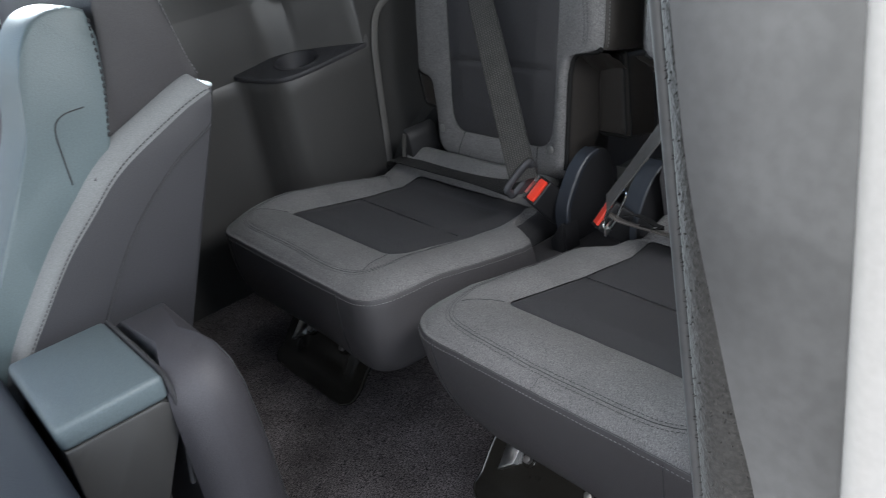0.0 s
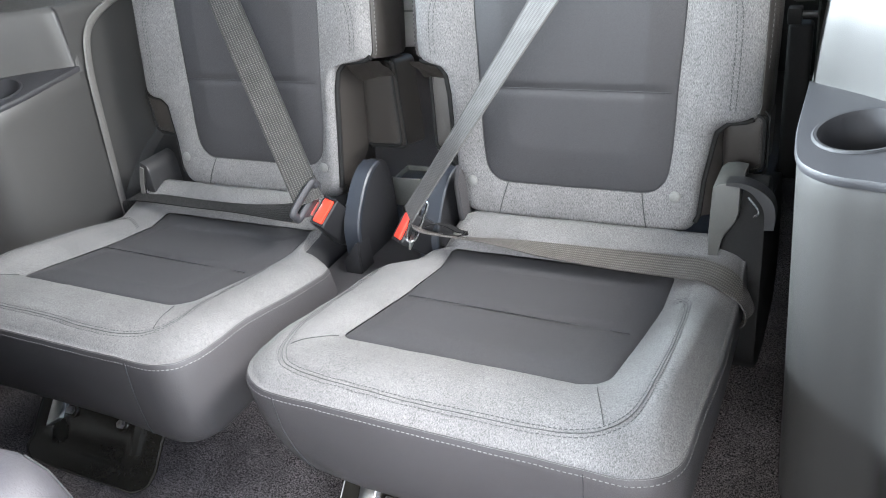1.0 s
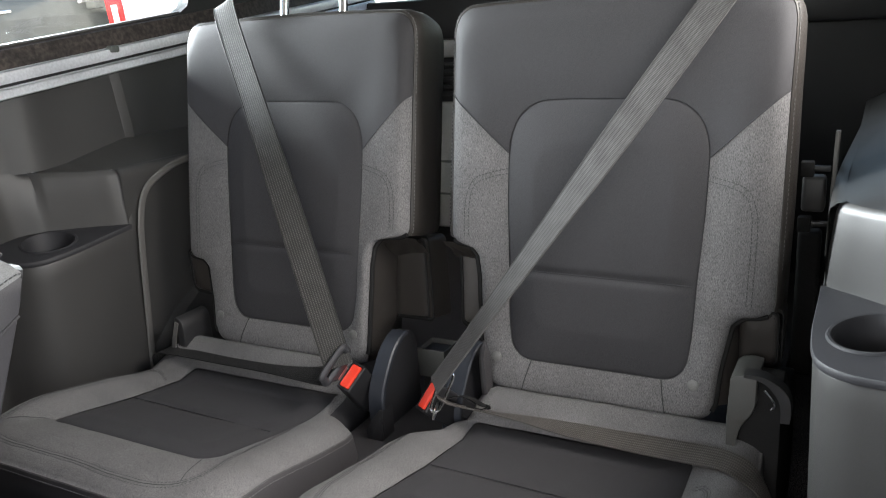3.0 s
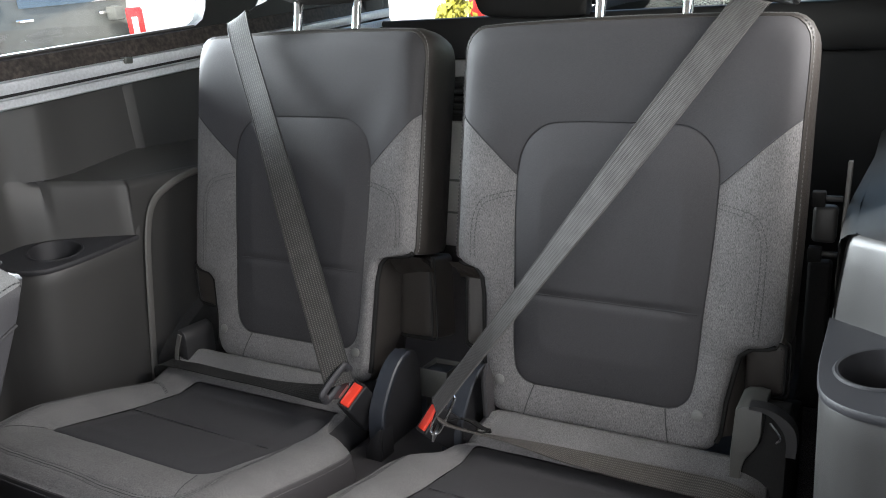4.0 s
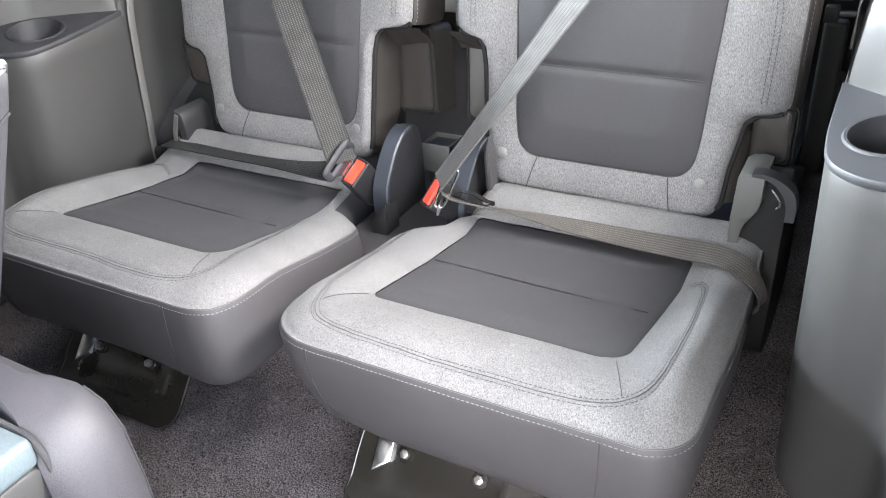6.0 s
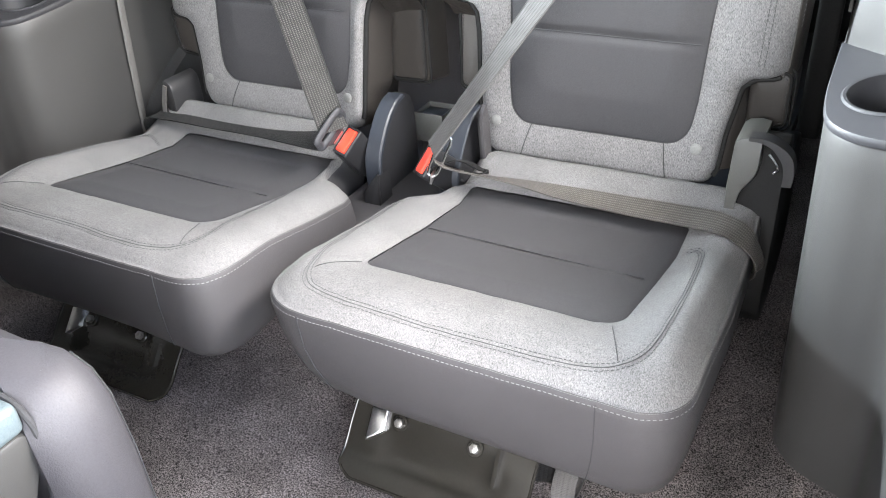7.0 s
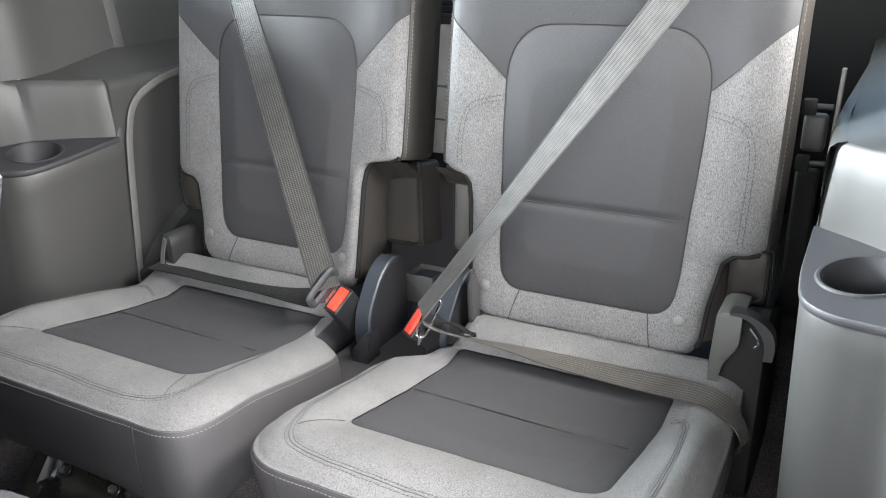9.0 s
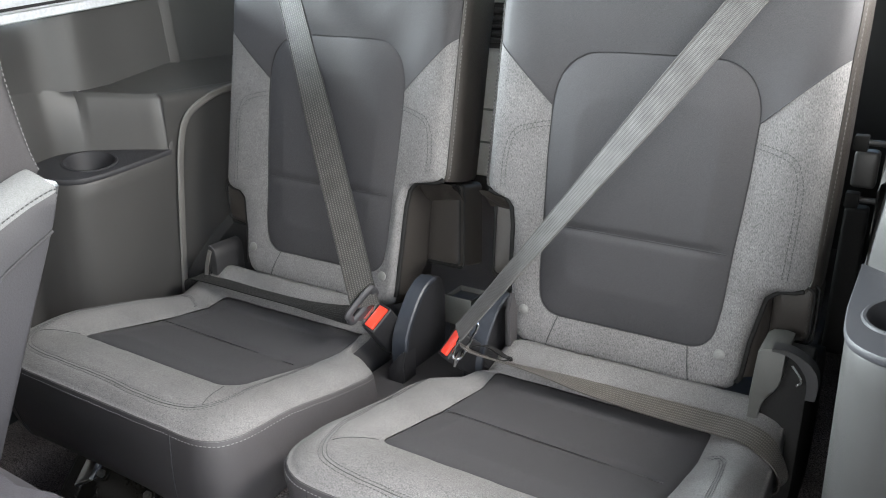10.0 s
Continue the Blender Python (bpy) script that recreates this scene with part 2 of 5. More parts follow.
# ---- mesh helpers ----


def link_mesh(name, verts, faces, mat, parent=None, label="", smooth=True, kind="", at=None):
    me = bpy.data.meshes.new(name)
    me.from_pydata([tuple(v) for v in verts], [], faces)
    me.validate()
    me.materials.append(mat)
    me.polygons.foreach_set("use_smooth", [smooth] * len(me.polygons))
    if smooth:
        me.set_sharp_from_angle(angle=radians(38))
    me.update()
    ob = new(name, me)
    if parent is not None:
        ob.parent = parent
    elif at is None:
        ob.matrix_basis = CAR
    else:
        ob.matrix_basis = at
    return tagged(ob, label, kind=kind)


def part(name, vf, mat, parent, label="", smooth=True, kind=""):
    return link_mesh(name, vf[0], vf[1], mat, parent, label, smooth, kind)


def thing(name, label, category, group="", at=(0, 0, 0)):
    ob = new(name)
    ob.empty_display_size = 0.05
    ob.matrix_basis = CAR @ Matrix.Translation(at)
    return tagged(ob, label, category, group)


def join(*shapes):
    v, f = [], []
    for sv, sf in shapes:
        n = len(v)
        v += list(sv)
        f += [tuple(i + n for i in q) for q in sf]
    return v, f


def only(v, f):
    """The given faces with just the points that they use."""
    k = {i: n for n, i in enumerate(sorted({i for q in f for i in q}))}
    return [v[i] for i in k], [tuple(k[i] for i in q) for q in f]


def loft(rings, closed=True, caps=(False, False)):
    """Quads between rings of equally many points."""
    n = len(rings[0])
    v = [p for r in rings for p in r]
    f = []
    for k in range(len(rings) - 1):
        for i in range(n if closed else n - 1):
            j = (i + 1) % n
            f.append((k * n + i, k * n + j, (k + 1) * n + j, (k + 1) * n + i))
    if caps[0]:
        f.append(tuple(range(n))[::-1])
    if caps[1]:
        f.append(tuple(range((len(rings) - 1) * n, len(rings) * n)))
    return v, f


def resample(pts, n):
    """n points at even steps along an open polyline, without its last point."""
    p = np.array(pts, float)
    s = np.concatenate([[0], np.cumsum(np.linalg.norm(np.diff(p, axis=0), axis=1))])
    q = np.linspace(0, s[-1], n + 1)[:-1]
    return np.stack([np.interp(q, s, p[:, k]) for k in range(p.shape[1])], 1)


def smooth_line(pts, n=8, closed=False):
    """A Catmull-Rom line through the points."""
    p = [np.array(q, float) for q in pts]
    if closed:
        p = [p[-1]] + p + [p[0], p[1]]
    else:
        p = [2 * p[0] - p[1]] + p + [2 * p[-1] - p[-2]]
    out = []
    for i in range(1, len(p) - 2):
        for k in range(n):
            t = k / n
            a, b, c, d = p[i - 1:i + 3]
            out.append(0.5 * (2 * b + (c - a) * t + (2 * a - 5 * b + 4 * c - d) * t * t + (3 * b - a - 3 * c + d) * t ** 3))
    if not closed:
        out.append(p[-2])
    return np.array(out)


def frames(pts, up=(0, 0, 1), closed=False):
    p = np.array(pts, float)
    t = np.roll(p, -1, 0) - np.roll(p, 1, 0) if closed else np.gradient(p, axis=0)
    t /= np.linalg.norm(t, axis=1)[:, None] + 1e-12
    s = np.cross(t, np.array(up, float))
    s /= np.linalg.norm(s, axis=1)[:, None] + 1e-12
    return t, s, np.cross(s, t)


def tube(pts, r, n=8, up=(0.13, 0.21, 0.97), closed=False, flat=1.0):
    p = np.array(pts, float)
    _, s, w = frames(p, up, closed)
    rings = [[p[i] + r * (math.cos(a) * s[i] + flat * math.sin(a) * w[i]) for a in np.arange(n) * 2 * math.pi / n] for i in range(len(p))]
    if closed:
        rings.append(rings[0])
        return loft(rings)
    return loft(rings, caps=(True, True))


def ribbon(pts, widths, width, thick=0.0014, curl=0.0):
    """A strap: pts along it, widths the direction across it at each point."""
    p = np.array(pts, float)
    t = np.gradient(p, axis=0)
    t /= np.linalg.norm(t, axis=1)[:, None] + 1e-12
    rings = []
    for i in range(len(p)):
        a = np.array(widths[i], float)
        a -= t[i] * (a @ t[i])
        a /= np.linalg.norm(a)
        m = np.cross(a, t[i])
        row = [p[i] + a * width * u + m * (thick / 2 - curl * (2 * u) ** 2) for u in np.linspace(-0.5, 0.5, 9)]
        row += [p[i] + a * width * u + m * (-thick / 2 - curl * (2 * u) ** 2) for u in np.linspace(0.5, -0.5, 9)]
        rings.append(row)
    return loft(rings, caps=(True, True))


def dashes(line, normals, length=0.0042, gap=0.0022, r=0.0007):
    """Stitches: short low bars along a line, lying on a surface."""
    p = np.array(line, float)
    s = np.concatenate([[0], np.cumsum(np.linalg.norm(np.diff(p, axis=0), axis=1))])
    v, f = [], []
    k = 0.0
    while k + length < s[-1]:
        a = np.array([np.interp(k, s, p[:, i]) for i in range(3)])
        b = np.array([np.interp(k + length, s, p[:, i]) for i in range(3)])
        w = np.array([np.interp(k, s, normals[:, i]) for i in range(3)])
        w /= np.linalg.norm(w) + 1e-9
        c = np.cross(b - a, w)
        c /= np.linalg.norm(c) + 1e-9
        n = len(v)
        v += [a - c * r, a + c * r, b + c * r, b - c * r, a * .8 + b * .2 - c * r * .5 + w * r, a * .8 + b * .2 + c * r * .5 + w * r,
              a * .2 + b * .8 + c * r * .5 + w * r, a * .2 + b * .8 - c * r * .5 + w * r]
        f += [tuple(n + i for i in q) for q in ((4, 5, 6, 7), (0, 1, 5, 4), (1, 2, 6, 5), (2, 3, 7, 6), (3, 0, 4, 7))]
        k += length + gap
    return v, f


def box(x0, x1, y0, y1, z0, z1, r=0.004, seg=2):
    """A box with rounded edges."""
    bm = bmesh.new()
    bmesh.ops.create_cube(bm, size=1)
    for w in bm.verts:
        w.co = Vector(((x0 + x1) / 2 + w.co.x * (x1 - x0), (y0 + y1) / 2 + w.co.y * (y1 - y0), (z0 + z1) / 2 + w.co.z * (z1 - z0)))
    if r:
        bmesh.ops.bevel(bm, geom=bm.edges[:], offset=min(r, 0.49 * min(x1 - x0, y1 - y0, z1 - z0)), segments=seg, profile=0.5, affect="EDGES")
    out = [tuple(w.co) for w in bm.verts], [tuple(w.index for w in q.verts) for q in bm.faces]
    bm.free()
    return out


def moved(vf, m):
    return [tuple(m @ Vector(v)) for v in vf[0]], vf[1]


def disc(c, axis, r, h, n=20, dome=0.0):
    """A low round button or a cylinder along an axis."""
    a = Vector(axis).normalized()
    q = a.to_track_quat("Z", "Y").to_matrix()
    prof = [(r, 0), (r, h * 0.7), (r * 0.92, h), (r * 0.5, h + dome * 0.75), (0.0001, h + dome)]
    rings = [[Vector(c) + q @ Vector((pr * math.cos(t), pr * math.sin(t), ph)) for t in np.arange(n) * 2 * math.pi / n] for pr, ph in prof]
    return loft(rings, caps=(True, False))


def prism(outline, axis, lo, hi, r=0.0):
    """An outline in the plane across an axis, drawn out from lo to hi, with rounded rims."""
    def place(u, v, w):
        return {"x": (w, u, v), "y": (u, w, v), "z": (u, v, w)}[axis]
    p = np.array(outline, float)
    c = p.mean(0)
    d = p - c
    ln = np.linalg.norm(d, axis=1)[:, None]
    rings = []
    steps = [(0, r), (0.3 * r, 0.3 * r), (r, 0)] if r else [(0, 0)]
    for dw, inset in steps:
        q = c + d * (ln - inset) / ln
        rings.append([place(u, v, lo + dw) for u, v in q])
    for dw, inset in steps[::-1]:
        q = c + d * (ln - inset) / ln
        rings.append([place(u, v, hi - dw) for u, v in q])
    return loft(rings, caps=(True, True))


MID = 0.2837          # the car's centre line
SEAT_X = (0.0, 0.5674)
LEAN = radians(10.1)
BACK_O = Vector((0, 0.1668, 0.2))


def on_back(u, v, w=0.0):
    """A place on a seat back: across, up along it, and out from it to the front."""
    return Vector((u, BACK_O.y + v * math.sin(LEAN) - w * math.cos(LEAN), BACK_O.z + v * math.cos(LEAN) + w * math.sin(LEAN)))

# ---- the large structure ----


def grid_sheet(x0, x1, y0, y1, nx, ny, zf):
    v = [(x0 + (x1 - x0) * i / nx, y0 + (y1 - y0) * j / ny, 0) for j in range(ny + 1) for i in range(nx + 1)]
    v = [(x, y, zf(x, y)) for x, y, _ in v]
    f = [(j * (nx + 1) + i, j * (nx + 1) + i + 1, (j + 1) * (nx + 1) + i + 1, (j + 1) * (nx + 1) + i) for j in range(ny) for i in range(nx)]
    return v, f


floor = part("floor", grid_sheet(-0.5, 1.06, -2.5, 1.25, 80, 140,
             lambda x, y: 0.012 * noise.noise(Vector((x * 5, y * 5, 0))) + 0.096 * max(0, y + 0.25)), CARPET, None)
tagged(floor, "dark grey flecked cut-pile carpet on the car floor", "carpet", kind="structure")
under = part("floor_pan", box(-0.5, 1.06, -2.6, 1.25, -0.12, -0.03), PLASTIC_BLACK, None)
tagged(under, "black sheet floor pan under the carpet", "floor", kind="structure")
ceiling = part("ceiling", box(-0.46, 1.03, -1.9, 1.2, 1.12, 1.17, 0.02), HEADLINER, None)
tagged(ceiling, "pale grey cloth headliner under the car roof", "headliner", kind="structure")


def belt(y):
    """Height of the belt line, which climbs to the rear."""
    return 0.708 + 0.107 * (y + 0.03)


def quarter_trim(side):
    """Moulded side trim with cup holder, arm shelf and rail under the window. side -1 or 1."""
    def P(xo, y, z):
        return (MID + side * xo, y, z)
    t = thing("quarter_trim", "dark grey grained plastic side trim with moulded cup holder ledge", "trim panel", "side trims beside the third row", P(0.6, 0, 0))
    inv = Vector((-(MID + side * 0.6), 0, 0))
    def add(name, vf, mat, label=""):
        return part(name, ([tuple(Vector(v) + inv) for v in vf[0]], vf[1]), mat, t, label)
    def ledge_z(x, y):
        return 0.464 + 0.10 * (y - 0.112) + 0.14 * (x - 0.586)
    # lower panel, plan line from the door to the recess
    low = smooth_line([(0.70, -0.60), (0.70, -0.40), (0.70, -0.25), (0.698, -0.16), (0.688, -0.118), (0.655, -0.101), (0.627, -0.088), (0.606, -0.070), (0.593, -0.045),
                       (0.588, 0.0), (0.587, 0.05), (0.587, 0.125)], 6)
    rings = []
    for k in (0.0, 0.25, 0.5, 0.75, 0.93, 0.985):
        rings.append([P(x + 0.012 * (1 - k), y, k * (ledge_z(x, y) - 0.008)) for x, y in low])
    rings.append([P(x + 0.003, y + 0.001, ledge_z(x, y) - 0.0065) for x, y in low])
    add("lower_panel", loft(rings, closed=False), PLASTIC)
    # ledge: a leaf-shaped slab with the cup hole
    cc, cr = (0.648, -0.004), 0.0445
    fr = [(0.587, 0.126), (0.587, 0.05), (0.588, 0.0), (0.593, -0.047), (0.606, -0.0715), (0.627, -0.0885), (0.655, -0.1005), (0.688, -0.115), (0.705, -0.118)]
    bk = [(0.709, -0.075), (0.713, -0.02), (0.695, 0.02), (0.664, 0.058), (0.629, 0.093)]
    outline = resample(list(smooth_line(fr, 5)) + list(smooth_line(bk, 5)) + [fr[0]], 110)
    ang = np.arctan2(outline[:, 1] - cc[1], outline[:, 0] - cc[0])
    hole = np.stack([cc[0] + cr * np.cos(ang), cc[1] + cr * np.sin(ang)], 1)
    c2 = np.array(cc)
    def grown(g, dz):
        d = outline - c2
        ln = np.linalg.norm(d, axis=1)[:, None]
        q = c2 + d * (ln + g) / ln
        return [P(x, y, ledge_z(x, y) + dz) for x, y in q]
    rings = [grown(-0.004, -0.010), grown(0.0015, -0.009), grown(0.0025, -0.006), grown(0.0025, -0.002), grown(0.0012, 0.0), grown(-0.003, 0.0003)]
    rings += [[P(*q, ledge_z(*q)) for q in (outline * 0.3 + hole * 0.7)], [P(*q, ledge_z(*q)) for q in hole]]
    add("ledge", loft(rings), LEDGE, "plastic cup holder ledge coloured dark for its shaded top")
    ca = np.arange(48) * 2 * math.pi / 48
    prof = [(cr + 0.004, 0.0004), (cr + 0.002, 0.0022), (cr - 0.001, 0.0018), (cr - 0.004, -0.004), (cr - 0.007, -0.062), (cr - 0.010, -0.078), (0.01, -0.079), (0.0005, -0.079)]
    add("cup_holder", loft([[P(cc[0] + r * math.cos(a), cc[1] + r * math.sin(a), ledge_z(cc[0] + r * math.cos(a), cc[1] + r * math.sin(a)) + z) for a in ca] for r, z in prof]), LEDGE, "round black cup holder well")
    bx_ = lambda y: float(np.interp(y, (-0.6, -0.4, -0.15, -0.03, 0.0, 0.03, 0.12, 0.25, 0.5, 1.2), (0.71, 0.71, 0.718, 0.729, 0.720, 0.7025, 0.701, 0.692, 0.688, 0.688)))
    # recess wall above the ledge
    back = smooth_line([(0.702, -0.60), (0.702, -0.40), (0.702, -0.25), (0.705, -0.15), (0.708, -0.075), (0.711, -0.02), (0.692, 0.02), (0.661, 0.057), (0.626, 0.091), (0.603, 0.111), (0.592, 0.122)], 6)
    back = np.vstack([back, [(0.5885, 0.127), (0.5875, 0.135)]])
    top = lambda x, y: 0.583 - 0.014 * min(1, max(0, (y + 0.02) / 0.12))
    rings = [[P(x, y, ledge_z(x, y) - 0.012) for x, y in back]]
    for k, o in ((0.3, 0.003), (0.6, 0.006), (0.88, 0.009), (0.96, 0.012), (1.0, 0.018)):
        rings.append([P(x + o if y > 0.03 else x + (bx_(y) - 0.003 - x) * k ** 2 + o * max(0, (y + 0.0) / 0.03), y, ledge_z(x, y) * (1 - k) + top(x, y) * k) for x, y in back])
    add("recess_wall", loft(rings, closed=False), PLASTIC)
    # rear panel up to the arm shelf
    rear = np.vstack([resample([(0.5875, 0.1235), (0.584, 0.3)], 60), resample([(0.584, 0.3), (0.586, 0.4), (0.60, 0.8), (0.60, 1.2), (0.60, 1.21)], 24)])
    def recess(y, z):
        ya = float(np.interp(z, (0.05, 0.2, 0.40, 0.47, 0.515, 0.54, 0.56, 0.572), (0.122, 0.128, 0.140, 0.149, 0.166, 0.20, 0.27, 0.60)))
        return 0.022 * min(1, max(0, (y - ya) / 0.012))
    rings = [[P(x + 0.012 * (1 - z / 0.6) + recess(y, z), y, z) for x, y in rear] for z in list(np.linspace(0, 0.46, 12)) + list(np.linspace(0.47, 0.553, 12))]
    rings += [[P(x + 0.003, y, 0.562) for x, y in rear], [P(x + 0.010, y, 0.568) for x, y in rear], [P(x + 0.018, y, 0.5695) for x, y in rear]]
    add("rear_panel", loft(rings, closed=False), PLASTIC)
    # wedge-shaped shelf between the recess wall and the upper wall
    ys = np.concatenate([np.linspace(-0.03, 0.12, 24), np.linspace(0.14, 1.2, 24)])
    ax_ = lambda y: float(np.interp(y, (-0.03, -0.02, 0.02, 0.057, 0.091, 0.111, 0.125, 0.14, 0.4, 1.2), (0.728, 0.729, 0.710, 0.679, 0.644, 0.621, 0.606, 0.603, 0.604, 0.618)))
    shelf = [[P(ax_(y) * (1 - k) + bx_(y) * k, y, (0.583 - 0.014 * min(1, max(0, (y + 0.02) / 0.12))) + k * 0.040 * min(1, max(0, (y - 0.03) / 0.20))) for y in ys] for k in (0, 0.15, 0.5, 0.9, 1)]
    add("arm_shelf", loft(shelf, closed=False), PLASTIC)
    # upper wall under the rail
    ys = np.concatenate([np.linspace(-0.6, 0.3, 40), np.linspace(0.33, 1.2, 12)])
    rings = [[P(bx_(y) - 0.003 + 0.008 * k, y, 0.578 + k * (belt(y) - 0.578)) for y in ys] for k in (0, 0.3, 0.7, 0.95, 1)]
    add("upper_panel", loft(rings, closed=False), PLASTIC)
    # slanting rib on the upper wall
    rib = [[P(xo + 0.008 * k, y + 0.243 - 0.010 * k, 0.590 + 0.15 * k) for xo, y in ((0.702, -0.030), (0.694, -0.020), (0.686, 0.016), (0.700, 0.024))] for k in np.linspace(0, 1, 5)]
    add("rib", loft(rib, closed=False), PLASTIC, "raised vertical rib")
    # grey arch line round the panel behind the seat
    arch = smooth_line([P(0.594, 0.122, 0.05), P(0.590, 0.128, 0.2), P(0.584, 0.140, 0.40), P(0.583, 0.149, 0.47), P(0.583, 0.166, 0.515), P(0.583, 0.20, 0.54),
                        P(0.583, 0.27, 0.56), P(0.584, 0.40, 0.57)], 8)
    if side < 0:
        add("arch_trim", tube(arch, 0.0075, 8, up=(1, 0, 0), flat=0.5), TRIM_LINE, "thin pale grey arch moulding")
    return t


for side_ in (-1, 1):
    quarter_trim(side_)


def window_side(side, name):
    """Rail, black lower frame, pillar and glass above the side trim."""
    def P(xo, y, z):
        return (MID + side * xo, y, z)
    t = thing(name, "side window with black surround and bright metal rail below", "window", "side windows", P(0.72, 0, 0.8))
    t["kind"] = "structure"
    inv = Vector((-(MID + side * 0.72), 0, -0.8))
    def add(nm, vf, mat, label=""):
        return part(nm, ([tuple(Vector(v) + inv) for v in vf[0]], vf[1]), mat, t, label)
    ys = np.linspace(-0.55, 1.2, 8)
    def rail(prof):
        return loft([[P(x, y, belt(y) + z) for x, z in prof] for y in ys], closed=True, caps=(True, True))
    add("lower_rail", rail([(0.686, 0.0), (0.686, 0.014), (0.690, 0.018), (0.72, 0.018), (0.72, 0.0)]), SILL, "bright metal sill rail")
    add("groove", rail([(0.700, 0.016), (0.700, 0.026), (0.724, 0.026), (0.724, 0.016)]), PLASTIC_BLACK)
    add("upper_rail", rail([(0.692, 0.024), (0.690, 0.032), (0.692, 0.043), (0.702, 0.047), (0.73, 0.047), (0.73, 0.024)]), SILL, "bright metal sill rail")
    for nm_, x_, z_ in (("bright_edge", 0.6855, 0.001), ("bright_edge", 0.6865, 0.0165), ("bright_edge", 0.6915, 0.0455)):
        add(nm_, loft([[P(x_ + 0.0014 * math.cos(a_), y, belt(y) + z_ + 0.0014 * math.sin(a_)) for a_ in np.arange(6) * math.pi / 3] for y in ys], caps=(True, True)), ALUMINIUM, "bright metal edge line")
    add("clip", box(*sorted((MID + side * 0.684, MID + side * 0.705)), 0.235, 0.253, belt(0.244) + 0.036, belt(0.244) + 0.049, 0.003), GREY_METAL)
    add("lower_frame", rail([(0.700, 0.046), (0.708, 0.078), (0.735, 0.084), (0.74, 0.046)]), DUSTY, "black window surround")
    add("glass_seal", rail([(0.718, 0.082), (0.719, 0.086), (0.735, 0.0865), (0.735, 0.082)]), TRIM_LINE, "pale line along the glass")
    add("upper_frame", loft([[P(x, y, z) for x, z in ((0.70, 1.06), (0.69, 1.13), (0.74, 1.13), (0.74, 1.06))] for y in ys], caps=(True, True)), PLASTIC_BLACK)
    # rear edge of the window, with its round lower corner
    cor = [(0.40, 0.835), (0.45, 0.842), (0.478, 0.856), (0.492, 0.885), (0.497, 0.95), (0.492, 1.10), (1.09, 1.10), (1.09, 0.80), (0.40, 0.80)]
    add("rear_post", prism(resample(smooth_line(cor[:6], 5).tolist() + cor[6:] + [cor[0]], 70), "x", *sorted((MID + side * 0.714, MID + side * 0.745))), PLASTIC_BLACK, "black window post")
    add("end_post", box(*sorted((MID + side * 0.70, MID + side * 0.74)), 1.08, 1.2, 0.80, 1.13, 0.02, 3), PLASTIC_BLACK)
    pane = add("pane", box(*sorted((MID + side * 0.726, MID + side * 0.730)), -0.55, 1.15, 0.74, 1.1, 0), GLASS, "clear window glass")
    pane.visible_shadow = False
    return t


window_side(-1, "window_1")
window_side(1, "window_2")

# outer walls and tailgate
for nm, bx in (("wall_left", (-0.50, -0.475, -2.5, 1.25, 0.0, 0.70)), ("wall_right", (1.03, 1.05, -0.60, 1.25, 0.0, 0.70)), ("wall_right_front", (1.03, 1.05, -2.5, -1.75, 0.0, 0.70)), ("wall_left_front_post", (-0.50, -0.475, -1.75, -1.68, 0.70, 1.13)), ("wall_right_front_post", (1.03, 1.05, -1.82, -1.75, 0.70, 1.13)),
               ("wall_left_post", (-0.50, -0.475, -0.68, -0.56, 0.766, 1.13)), ("wall_right_rear_post", (1.03, 1.05, -0.60, -0.56, 0.766, 1.13))):
    tagged(part(nm, box(*bx, 0.003), WHITE, None), "white painted outer body side of the car", "body panel", kind="structure")
gate = thing("tailgate", "black lined tailgate with wide rear window behind the seats", "tailgate", at=(MID, 1.2, 0))
gate["kind"] = "structure"
part("lining", box(-0.74, 0.74, -0.02, 0.03, 0.0, 0.83, 0.01), PLASTIC_BLACK, gate, "dark ribbed inner panel")
part("lower_panel", box(-0.62, -0.20, -0.036, -0.02, 0.20, 0.568, 0.008, 3), PALE_PANEL, gate, "pale grey lower panel")
part("upper_panel", box(-0.62, -0.20, -0.036, -0.02, 0.690, 0.738, 0.006, 3), PALE_PANEL, gate, "pale grey upper panel")
part("panel_line", box(-0.62, -0.20, -0.040, -0.036, 0.395, 0.402, 0.001), GREY_METAL, gate)
part("panel_line", box(-0.62, -0.20, -0.040, -0.036, 0.300, 0.306, 0.001), GREY_METAL, gate)
for k in range(5):
    part("vent_slat", box(-0.60, -0.22, -0.042, -0.026, 0.585 + 0.020 * k, 0.597 + 0.020 * k, 0.002), PLASTIC_BLACK, gate, "black vent slat")
part("sill", box(-0.74, 0.74, -0.05, -0.02, 0.74, 0.85, 0.01), PLASTIC_BLACK, gate)
for sx in (-1, 1):
    part("side_frame", box(*sorted((sx * 0.705, sx * 0.74)), -0.03, 0.03, 0.78, 1.14, 0.01), PLASTIC_BLACK, gate)
part("top_frame", box(-0.705, 0.705, -0.03, 0.03, 1.06, 1.14, 0.01), PLASTIC_BLACK, gate)
pn = part("pane", box(-0.705, 0.705, 0.0, 0.004, 0.78, 1.07, 0), GLASS, gate)
pn.visible_shadow = False

cover = [(-0.15, 0.03), (-0.15, 0.13), (0.15, 0.13), (0.152, 0.03), (0.135, 0.0), (-0.09, 0.006), (-0.135, 0.018)]
